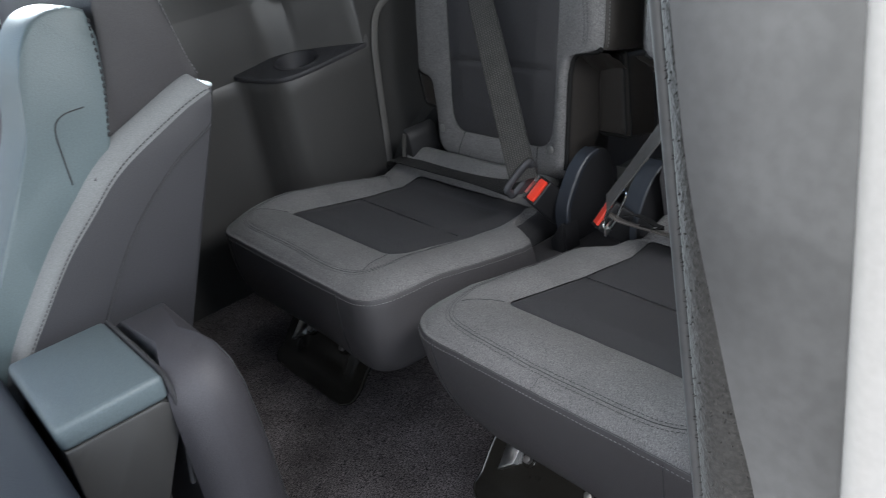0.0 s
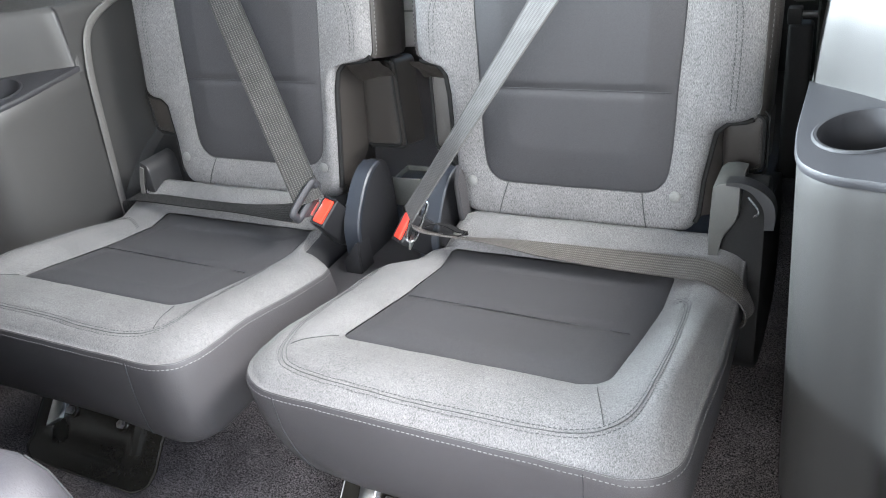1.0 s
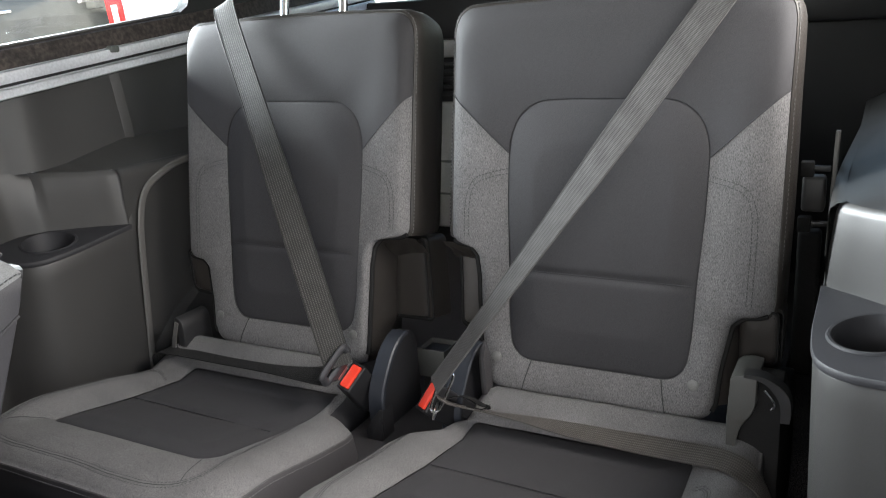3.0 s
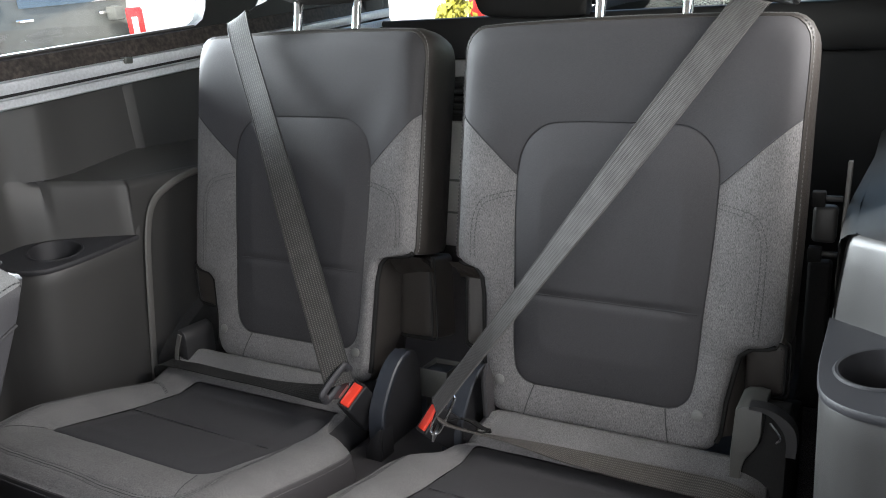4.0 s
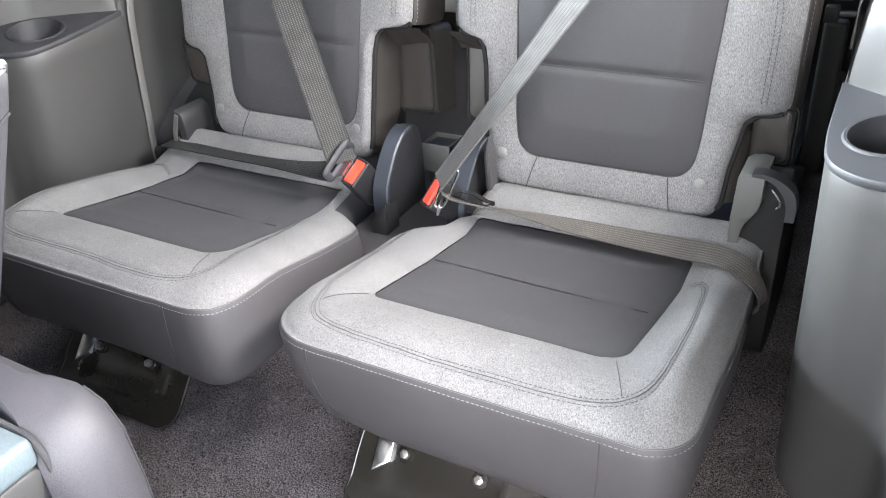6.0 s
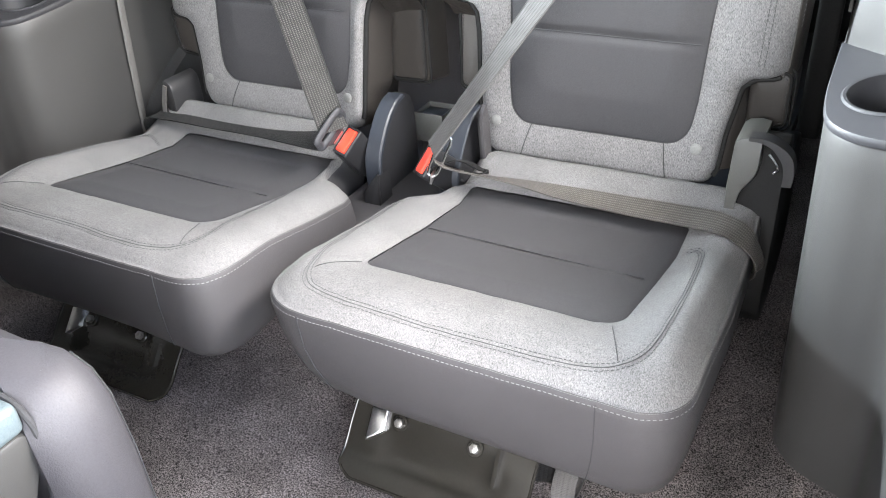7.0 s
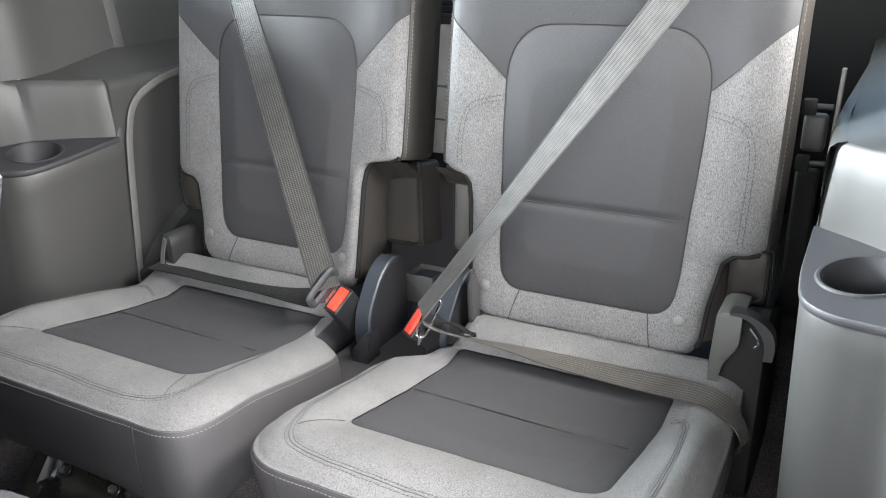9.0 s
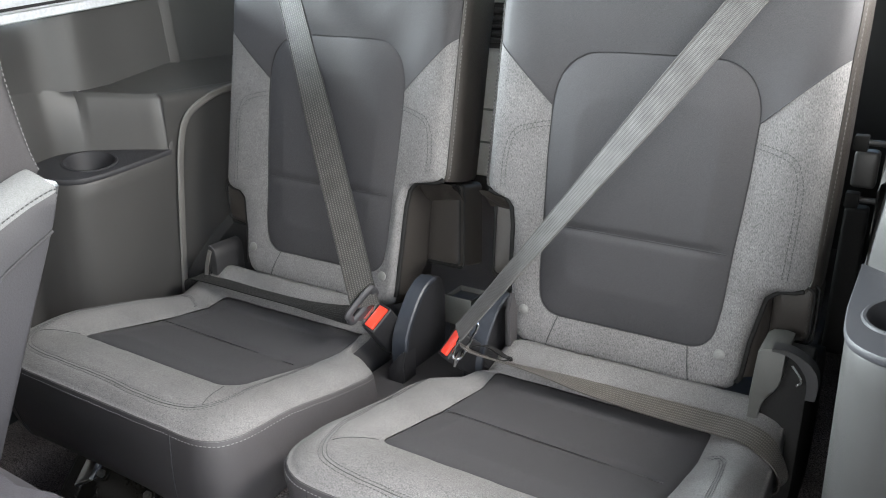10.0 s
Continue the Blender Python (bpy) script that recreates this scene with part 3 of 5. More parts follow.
part("wiper_motor_cover", ([(x + 0.065 - MID, y, z + 0.838) for x, y, z in prism(resample(smooth_line(cover, 5, True).tolist() + [cover[0]], 50), "y", -0.075, -0.03, 0.008)[0]],
     prism(resample(smooth_line(cover, 5, True).tolist() + [cover[0]], 50), "y", -0.075, -0.03, 0.008)[1]), PLASTIC_BLACK, gate, "rounded black wiper motor cover")

# ---- third-row seats ----


def rounded(keys, n):
    """A closed loop from paths between key points, each with its own count."""
    return np.concatenate([resample(k, m) for k, m in zip(keys, n)])


def arc(cx, cy, r, a0, a1, n=6):
    return [(cx + r * math.cos(radians(a0 + (a1 - a0) * k / n)), cy + r * math.sin(radians(a0 + (a1 - a0) * k / n))) for k in range(n + 1)]


def cushion_height(y):
    return float(np.interp(y, (-0.36, -0.20, -0.06, 0.05, 0.095, 0.12, 0.145, 0.175, 0.2), (0.258, 0.25, 0.221, 0.205, 0.211, 0.224, 0.236, 0.240, 0.238)))


def seat_cushion(root, m):
    """Cushion: dark insert, pale border wrapped over the edge, dark skirt. m: side of the buckle."""
    N = (14, 8, 24, 8, 14, 6, 20, 6)
    ins = rounded([[(-0.157, 0.05), (-0.160, -0.18)], arc(-0.148, -0.188, 0.012, 180, 270), [(-0.148, -0.2), (0.128, -0.203)], arc(0.128, -0.171, 0.032, 270, 360),
                   [(0.160, -0.171), (0.168, 0.03)], arc(0.156, 0.085, 0.010, 0, 90), [(0.156, 0.095), (-0.147, 0.095)], arc(-0.147, 0.085, 0.010, 90, 180)], N)
    bow = [(-0.175, -0.3155), (0.0, -0.3175), (0.204, -0.3185)]
    flank = [(0.254, -0.265), (0.255, -0.10), (0.249, 0.06)] if m < 0 else [(0.250, -0.25), (0.254, -0.10), (0.249, 0.06)]
    corner = arc(0.217, 0.145, 0.03, 0, 90)
    # beside the buckle the border ends in a rounded nose
    tip = [(0.254, -0.024), (0.250, -0.002), (0.237, 0.013), (0.212, 0.021), (0.182, 0.021)] if m > 0 else [(0.252, 0.0), (0.248, 0.018), (0.238, 0.028), (0.222, 0.034), (0.206, 0.042)]
    nose = [(0.255, -0.265) if m > 0 else (0.247, -0.25), (0.256 if m > 0 else 0.250, -0.10)] + tip
    cut = [tip[-1], (0.176 if m > 0 else 0.184, tip[-1][1] + 0.008), (0.173 if m > 0 else 0.178, 0.06), (0.172 if m > 0 else 0.174, 0.09)]
    mir = lambda q: [(-x, y) for x, y in q[::-1]]
    fr_, cr_ = (nose, cut) if m > 0 else (flank, corner)
    fl_, cl_ = (nose, cut) if m < 0 else (flank, corner)
    rear_r, rear_l = cr_[-1], (-cl_[-1][0], cl_[-1][1])
    rear = [rear_r] + ([(0.168, 0.172)] if m > 0 else []) + ([(-0.168, 0.172)] if m < 0 else []) + [rear_l]
    out = rounded([mir(fl_), arc(-0.177, -0.2455, 0.070, 180, 270), bow, arc(0.204, -0.2685, 0.050, 270, 360), fr_, cr_, rear, mir(cl_)], N)
    room = np.linalg.norm(out - ins, axis=1)
    if m < 0:
        row_o = [(-0.235, 0.04), (-0.230, -0.06), (-0.222, -0.15), (-0.214, -0.225), (-0.200, -0.268), (-0.165, -0.288), (-0.08, -0.294), (0.0, -0.297), (0.115, -0.296), (0.172, -0.287),
                 (0.200, -0.262), (0.210, -0.22), (0.212, -0.15), (0.2094, -0.08), (0.205, -0.02), (0.201, 0.014), (0.193, 0.026), (0.180, 0.029)]
        row_i = [(-0.2287, 0.04), (-0.2237, -0.06), (-0.2157, -0.15), (-0.2077, -0.2215), (-0.193, -0.261), (-0.1615, -0.2796), (-0.08, -0.2856), (0, -0.2886), (0.1129, -0.2876), (0.1664, -0.2793), (0.193, -0.2557), (0.2037, -0.2172), (0.206, -0.15), (0.2039, -0.08), (0.1994, -0.02), (0.1947, 0.0084), (0.1881, 0.019), (0.1772, 0.0227)]
    else:
        row_o = [(-0.166, 0.032), (-0.195, 0.046), (-0.213, 0.040), (-0.220, 0.0), (-0.222, -0.08), (-0.220, -0.15), (-0.214, -0.225), (-0.200, -0.266), (-0.165, -0.286), (-0.08, -0.288), (0.0, -0.289),
                 (0.105, -0.294), (0.165, -0.287), (0.190, -0.266), (0.197, -0.22), (0.190, -0.13), (0.178, -0.06), (0.165, 0.0)]
        row_i = [(-0.1646, 0.0257), (-0.1915, 0.039), (-0.2067, 0.033), (-0.2137, 0), (-0.2157, -0.08), (-0.2137, -0.15), (-0.2077, -0.2215), (-0.1944, -0.259), (-0.1615, -0.2776), (-0.08, -0.2803), (0, -0.2813), (0.1036, -0.2856), (0.1601, -0.2793), (0.183, -0.2604), (0.1907, -0.2186), (0.1844, -0.13), (0.1731, -0.0635), (0.1636, -0.014)]
    rows = [smooth_line(q, 8) for q in (row_o, row_i)]
    both = np.vstack(rows)
    def ring(s, lift=0.0):
        q = ins * (1 - s) + out * s
        res = []
        for (x, y), rm in zip(q, room):
            z = cushion_height(y)
            outer = max(0.0, -m * x - 0.17) / 0.07
            roll = 0.021 * min(1, outer) * max(0.0, min(1, (0.07 - y) / 0.13)) * max(0.0, min(1, (y + 0.30) / 0.14))
            puff = (0.012 + roll) * min(1, rm / 0.045) * math.sin(math.pi * min(1, s / 0.95)) ** 0.8
            near = float(np.min(np.abs(both[:, 0] - x) ** 2 + np.abs(both[:, 1] - y) ** 2))
            groove = 0.0016 * math.exp(-near / 0.0028 ** 2)
            drop = 0.006 * max(0, (s - 0.62) / 0.38) ** 2.4
            soft_ = 0.0010 * noise.noise(Vector((x * 22 + m, y * 22, 1))) + 0.0007 * noise.noise(Vector((x * 60, y * 60, m)))
            res.append((x, y, z + puff - groove - drop + lift + soft_))
        return res
    ss = [0, 0.03] + list(np.linspace(0.07, 0.97, 46)) + [0.985, 1.0]
    cloth = loft([ring(s) for s in ss])
    tree = BVHTree.FromPolygons([Vector(p) for p in cloth[0]], cloth[1])
    def lie(line, lift=0.0004):
        """Lays a line of the plan on the border cloth."""
        hits = [(tree.ray_cast(Vector((x, y, 1)), Vector((0, 0, -1))), x, y) for x, y in line]
        return np.array([(x, y, h[0].z + lift) for h, x, y in hits if h[0] is not None])
    part("seat_border", cloth, HEATHER, root, "pale heather-grey woven cloth border")
    # insert: shrink the loop to a line
    c = np.array([0.0, -0.05])
    rings = []
    for s in [0, 0.01, 0.02, 0.035, 0.05] + list(np.linspace(0.08, 0.97, 36)):
        q = ins * (1 - s) + (c + (ins - c) * np.array([0.02, 0.02])) * s
        sink = 0.0016 * (1 - min(1, s / 0.06)) ** 2
        rings.append([(x, y, cushion_height(y) + 0.006 * min(1, s / 0.25) * (1 - 0.3 * s) - sink - 0.0035 * math.exp(-((y + 0.062 + 0.004 * math.sin(x * 9)) / 0.008) ** 2) * min(1, (0.165 - abs(x)) / 0.03)) for x, y in q])
    part("seat_insert", loft(rings, caps=(False, True)), NEOPRENE, root, "near-black smooth cloth centre panel")
    fold = [(x, -0.062 - 0.004 * math.sin(x * 9), cushion_height(-0.062) + 0.0024) for x in np.linspace(-0.150, 0.148, 30)]
    part("fold_seam", tube(fold, 0.0009, 6), SEAM, root)
    # skirt
    e = np.array(ring(1.0))
    cen = np.array([0, -0.06, 0])
    def sk(z, inset, over=0, low=0.0):
        r = e.copy()
        d = r[:, :2] - cen[:2]
        ln = np.linalg.norm(d, axis=1)[:, None]
        inner = np.clip((e[:, 0] * m - 0.10) / 0.13, 0, 1)[:, None] * low * (-0.010 if m > 0 else 0.020)
        r[:, :2] = cen[:2] + d * (ln - inset - inner) / ln
        r[:, 2] = z if z is not None else r[:, 2] + over
        return [tuple(p) for p in r]
    zs = e[:, 2]
    rings = [sk(None, 0.001, 0.001), sk(None, -0.0015, -0.003), sk(None, -0.003, -0.012)]
    for k, ins_ in ((0.3, -0.004), (0.55, 0.0), (0.75, 0.006), (0.9, 0.013), (0.97, 0.022), (1.0, 0.036)):
        r = np.array(sk(0.2, ins_, 0, k))
        r[:, 2] = (zs - 0.012) * (1 - k) + 0.118 * k
        rings.append([tuple(p) for p in r])
    sv, sf = loft(rings, caps=(False, True))
    n_ = len(e)
    hid = set(range(65, 82)) if m > 0 else set(range(87, 100)) | {0, 1, 2}
    gus = [f for f in sf if len(f) == 4 and all(i % n_ in hid for i in f)]
    part("seat_skirt", only(sv, [f for f in sf if f not in set(gus)]), VINYL, root, "dark charcoal vinyl skirt")
    part("side_gusset", only(sv, gus), SEAM, root, "black cloth gusset beside the buckle")
    # stitches: one row on the skirt seam, two rows round the border
    nrm = np.stack([(e[:, 0]) * 2, (e[:, 1] + 0.06) * 2, np.full(len(e), 0.4)], 1)
    nrm /= np.linalg.norm(nrm, axis=1)[:, None]
    row = np.array(sk(None, -0.0026, -0.0052))
    part("seam_stitching", dashes(row[:66], nrm[:66], 0.0034, 0.0022, 0.0005), THREAD, root, "pale grey seam stitches", kind="stuff")
    mid_row = lie((resample(rows[0], 150) + resample(rows[1], 150)) / 2, 0.0)
    part("border_seam", tube(mid_row, 0.0006, 6), THREAD_DARK, root, "dark seam between the stitch rows")
    for q in rows:
        r = lie(q)
        part("border_stitching", dashes(r, np.tile((0, 0, 1.0), (len(r), 1)), 0.0036, 0.0016, 0.0005), THREAD_DARK, root, "dark double row of stitches", kind="stuff")
    # mitre seams at the front corners of the border
    for a, b in (((-0.160, -0.201), (-0.198, -0.245)), ((0.152, -0.206), (0.178, -0.270))):
        r = lie([(a[0] + (b[0] - a[0]) * k, a[1] + (b[1] - a[1]) * k) for k in np.linspace(0.03, 1, 12)])
        part("mitre_seam", tube(r, 0.0004, 6), SEAM, root)
    r = lie([(-0.004, y) for y in np.linspace(-0.299, -0.3165, 8)], 0.0002)
    if len(r) > 3:
        part("joint_seam", tube(r, 0.0002, 6), THREAD_DARK, root)
    # upright skirt seams
    for sx in (-1, 1):
        k = int(np.argmin(np.abs(e[:, 0] - sx * 0.178) + 10 * (e[:, 1] > -0.2)))
        line = [(rings[j][k][0] + (sx * -0.004) * (j / len(rings)), rings[j][k][1] - 0.0006, rings[j][k][2]) for j in range(1, len(rings) - 1)]
        part("skirt_seam", tube(line, 0.0006, 6), SEAM, root)


def seat_back(root, m):
    """Back rest: dark insert, pale sides, dark top, vinyl side band. m: side of the buckle (inner side)."""
    ni, no = 0.262, 0.192          # where the cut-outs begin, inner and outer side
    dx = 0.010 if m > 0 else 0.003          # the centre panel sits a little off the middle
    ci = -0.012 if m > 0 else 0.003         # how far the inner cut-out's edge is moved
    def flank(s):
        """Outline from the top of the pale side down to the foot, for side s."""
        k = ni if s == m else no
        c = ci if s == m else 0.0
        return [(s * 0.245, 0.492), (s * 0.244, k + 0.012), (s * 0.240, k + 0.002), (s * 0.228, k - 0.003), (s * (0.205 + c), k - 0.006), (s * (0.192 + c), k - 0.018), (s * (0.186 + c), k - 0.05),
                (s * (0.180 + c * 0.8), 0.11), (s * (0.176 + c * 0.6), 0.06), (s * 0.165, 0.038), (s * 0.140, 0.029), (s * 0.112, 0.028)]
    def iflank(s):
        return [(dx + s * x, y) for x, y in [(0.148, 0.403), (0.147, 0.33), (0.141, 0.23), (0.138, 0.15), (0.134, 0.118)] + arc(0.099, 0.122, 0.035, 0, -90, 6)[1:]]
    N = (36, 22, 40, 22)
    top_i = smooth_line([(0.148, 0.403), (0.145, 0.43), (0.133, 0.458), (0.110, 0.477), (0.08, 0.483), (0, 0.484), (-0.08, 0.483), (-0.110, 0.477), (-0.133, 0.458), (-0.145, 0.43), (-0.148, 0.403)], 6) + np.array((dx, 0))
    top_o = smooth_line([(0.245, 0.492), (0.246, 0.55), (0.244, 0.596), (0.230, 0.617), (0.20, 0.624), (0, 0.627), (-0.20, 0.624), (-0.230, 0.617), (-0.244, 0.596), (-0.246, 0.55), (-0.245, 0.492)], 6)
    segs = []
    for a, b, n in ((top_i, top_o, 60), (iflank(-1), flank(-1), 56), ([(dx - 0.099, 0.087), (dx + 0.099, 0.087)], [(-0.112, 0.028), (0.112, 0.028)], 24), (iflank(1)[::-1], flank(1)[::-1], 56)):
        segs.append((resample(a, n), resample(b, n), np.array(a[-1]), np.array(b[-1])))
    def height(s):
        return 0.0055 + 0.0060 * math.sin(math.pi * min(1, 0.04 + s * 0.86)) - 0.0135 * max(0, (s - 0.80) / 0.20) ** 2.2
    def patch(seg, s_list, extra=0.0):
        a, b, ae, be = seg
        a, b = np.vstack([a, ae]), np.vstack([b, be])
        return [[tuple(on_back(*(p * (1 - s) + q * s), height(s) + extra + 0.001 * noise.noise(Vector((p[0] * 20, s * 3 + m, 5 + p[1] * 20))))) for p, q in zip(a, b)] for s in s_list]
    ss = [0, 0.04, 0.1, 0.2, 0.32, 0.45, 0.58, 0.7, 0.8, 0.88, 0.94, 0.98, 1.0]
    part("back_top", loft(patch(segs[0], ss), closed=False), NEOPRENE, root, "near-black smooth cloth upper panel")
    part("back_side", loft(patch(segs[1], ss), closed=False), HEATHER, root, "pale heather-grey woven cloth side")
    part("back_foot", loft(patch(segs[2], ss), closed=False), HEATHER, root, "pale heather-grey woven cloth roll")
    part("back_side", loft(patch(segs[3], ss), closed=False), HEATHER, root, "pale heather-grey woven cloth side")
    # insert
    ins = np.concatenate([s[0] for s in segs])
    c = np.array([dx, 0.27])
    rings = []
    for s in [0, 0.01, 0.02, 0.035, 0.05] + list(np.linspace(0.08, 0.97, 44)):
        q = ins * (1 - s) + c * s
        rings.append([tuple(on_back(u, v, 0.0040 + 0.0105 * min(1, s / 0.3) ** 0.6 - 0.0034 * math.exp(-((v - 0.226 + 0.006 * (u - dx)) / 0.006) ** 2) * min(1, max(0, (0.14 - abs(u - dx)) / 0.03)))) for u, v in q])
    part("back_insert", loft(rings, caps=(False, True)), NEOPRENE, root, "near-black smooth cloth centre panel")
    part("insert_seam", tube([on_back(*p, 0.0046) for p in ins], 0.0009, 6, up=(0.1, 1, 0.1), closed=True), SEAM, root)
    fold = [on_back(dx + u, 0.226 - 0.006 * u, 0.0112) for u in np.linspace(-0.134, 0.134, 24)]
    part("fold_seam", tube(fold, 0.0008, 6), SEAM, root)
    for k, (i, j) in enumerate(((0, 0), (1, 0), (2, 0), (3, 0))):
        seg = segs[k]
        line = [on_back(*(seg[0][0] * (1 - s) + seg[1][0] * s), height(s) + 0.0003) for s in ss]
        part("panel_seam", tube(line, 0.0009, 6, up=(0.1, 1, 0.1)), SEAM, root)
    # double stitches down the pale sides
    for sd, k in ((-1, ni if m < 0 else no), (1, ni if m > 0 else no)):
        for off in (0, 0.007):
            ln = smooth_line([(sd * 0.147, 0.379 - off), (sd * 0.175, 0.372 - off), (sd * (0.200 - off * .5), 0.362 - off), (sd * (0.213 - off), 0.335), (sd * (0.216 - off), 0.30),
                              (sd * (0.2145 - off), k + 0.01)], 10)
            ln3 = []
            for u, v in ln:
                s = (abs(u) - 0.146) / 0.099
                u += 0.7 * dx * (1 if sd > 0 else 1 - max(0, s) * 0.6)
                ln3.append(on_back(u, v, height(max(0, s)) + 0.0006))
            part("side_stitching", dashes(np.array(ln3), np.tile(np.array(on_back(0, 0, 1) - on_back(0, 0, 0)), (len(ln3), 1)), 0.0038, 0.0018, 0.0006), THREAD_DARK, root, "dark double row of stitches", kind="stuff")
    # side band, wrapped round to the back shell
    out = np.concatenate([s[1] for s in segs])
    cen = np.array([0, 0.33])
    def band(w, grow):
        d = out - cen
        ln = np.linalg.norm(d, axis=1)[:, None]
        g = np.array([0.12 if abs(u) < 0.236 and v < (ni if u * m > 0 else no) + 0.002 else 1.0 for u, v in out])[:, None]
        q = cen + d * (ln + (grow * g if grow > 0 else grow)) / ln
        return [tuple(on_back(u, v, w)) for u, v in q]
    part("side_band", loft([band(-0.0075, -0.003), band(-0.0065, 0.0015), band(-0.010, 0.0055), band(-0.03, 0.011), band(-0.07, 0.011), band(-0.10, 0.006), band(-0.118, -0.006), band(-0.122, -0.03)], caps=(False, True)), VINYL_BROWN, root,
         "dark brown-black vinyl side band")
    ln = np.array(band(-0.0095, 0.0056))
    nn = np.array([(*(d / np.linalg.norm(d)), 0) for d in out - cen])[:, [0, 2, 1]]
    part("band_stitching", dashes(ln[:60], nn[:60], 0.0038, 0.0024, 0.0008), THREAD, root, "pale grey seam stitches", kind="stuff")
    for a, b in ((60, 84), (172, 196)):
        part("band_stitching", dashes(ln[a:b], nn[a:b], 0.0038, 0.0024, 0.0008), THREAD, root, "pale grey seam stitches", kind="stuff")
    # flaps, hoods and piped end blocks in the cut-outs
    for s, seg in ((-1, segs[1]), (1, segs[3])):
        inner = s == m
        k = ni if inner else no
        edge = np.array([p for p in seg[1] if 0.052 < p[1] < k - 0.002 and abs(p[0]) < 0.215])
        edge = edge[np.argsort(edge[:, 1])]
        deep = 0.070 if inner else 0.020
        flap = []
        for u, v in edge:
            low_ = max(0, min(1, (v - 0.076) / 0.03)) if inner else 1.0
            far = s * (0.184 if inner else 0.200) * low_ + u * (1 - low_)
            flap.append([tuple(on_back(u + (far - u) * t ** 0.7 + 0.0012 * noise.noise(Vector((t * 5, v * 45, s))), v + 0.003 * t, -0.002 - deep * t)) for t in np.linspace(0, 1, 8)])
        part("cutout_flap", loft(flap, closed=False), VINYL_BROWN, root, "dark brown-black vinyl flap at the hinge")
        w0, w1, v0, v1 = (-0.050, -0.070, 0.112, k - 0.016) if inner else (-0.008, -0.026, 0.116, k - 0.001)
        ua, ub = (0.180, 0.250) if inner else (0.200, 0.252)
        flare = (0.014 if m > 0 else -0.008) if inner else 0.0
        def blk(inset, dw, r=0.010):
            c4 = []
            for cx_, cy_, a0 in ((ua + inset + r, v0 + inset + r, 180), (ub - inset - r, v0 + inset + r + 0.004, 270), (ub - inset - r, v1 - inset - r + 0.008, 0), (ua + inset + r, v1 - inset - r, 90)):
                c4 += arc(cx_, cy_, r, a0, a0 + 90, 4)
            res = []
            for u, v in c4:
                across, rise = (u - ua) / (ub - ua), (v - v0) / (v1 - v0)
                w = w1 + (w0 - w1) * (across if inner else rise) + 0.0018 * noise.noise(Vector((u * 50, v * 50, s)))
                res.append(tuple(on_back(s * (u + flare * (1 - rise) * across), v, -0.118 if dw is None else w + dw)))
            return res
        mid_ = [tuple(0.7 * np.array(q) + 0.3 * np.mean(np.array(blk(0.02, 0.003)), axis=0)) for q in blk(0.012, 0.002)]
        part("bolster_end", loft([mid_, blk(0.010, 0.0015), blk(0.003, 0.0), blk(0.0, -0.004), blk(-0.002 if inner else 0.0, -0.018), blk(-0.004 if inner else 0.0, None)], caps=(True, True)), VINYL_BROWN, root, "dark brown-black end of the back bolster")
        rim_ = blk(0.0015, 0.0005)
        part("bolster_piping", tube([rim_[i] for i in range(3, 15)], 0.0021, 8, up=(0.1, 1, 0.1)), PIPING, root, "dark piping")
        part("bolster_piping", tube([q for q in blk(-0.0035, -0.006)][4:14], 0.0016, 8, up=(0.1, 1, 0.1)), PIPING, root, "dark piping")
        st_ = np.array(blk(0.0055, 0.0014))[5:15]
        part("bolster_stitching", dashes(st_, np.tile(np.array(on_back(0, 0, 1) - on_back(0, 0, 0)), (len(st_), 1)), 0.0036, 0.0022, 0.0006), THREAD_DARK, root, kind="stuff")
        if inner:
            hood = [[tuple(on_back(s * u, k - 0.003 - 0.030 * t - 0.012 * (1 - x_) ** 2 * t + 0.0030 * math.sin(x_ * 11 + t * 5) * math.sin(math.pi * t), -0.001 - (0.066 - 0.018 * x_) * t)) for t in np.linspace(0, 1, 10)]
                    for x_, u in ((q, 0.180 + 0.078 * q) for q in np.linspace(0, 1, 14))]
            part("cutout_hood", loft(hood, closed=False), VINYL_BROWN, root, "folded vinyl hood over the cut-out")
            hem = [flap[0][i] for i in range(8)]
            part("flap_hem", tube(hem, 0.0016, 6), SEAM, root)
        ln = [p for p in seg[1] if 0.05 < p[1] < k + 0.004]
        part("cutout_piping", tube([on_back(u + s * 0.0015, v, -0.002) for u, v in ln], 0.0044 if inner else 0.0034, 8, up=(0.1, 1, 0.1)), PIPING, root, "dark piping round the cut-out")
    for s in (-1, 1):
        part("button", disc(on_back(s * 0.149 - 0.001, 0.088, 0.0150), on_back(0, 0, 1) - on_back(0, 0, 0), 0.0080, 0.0014, 20, 0.0010), BUTTON, root, "round grey cover button")


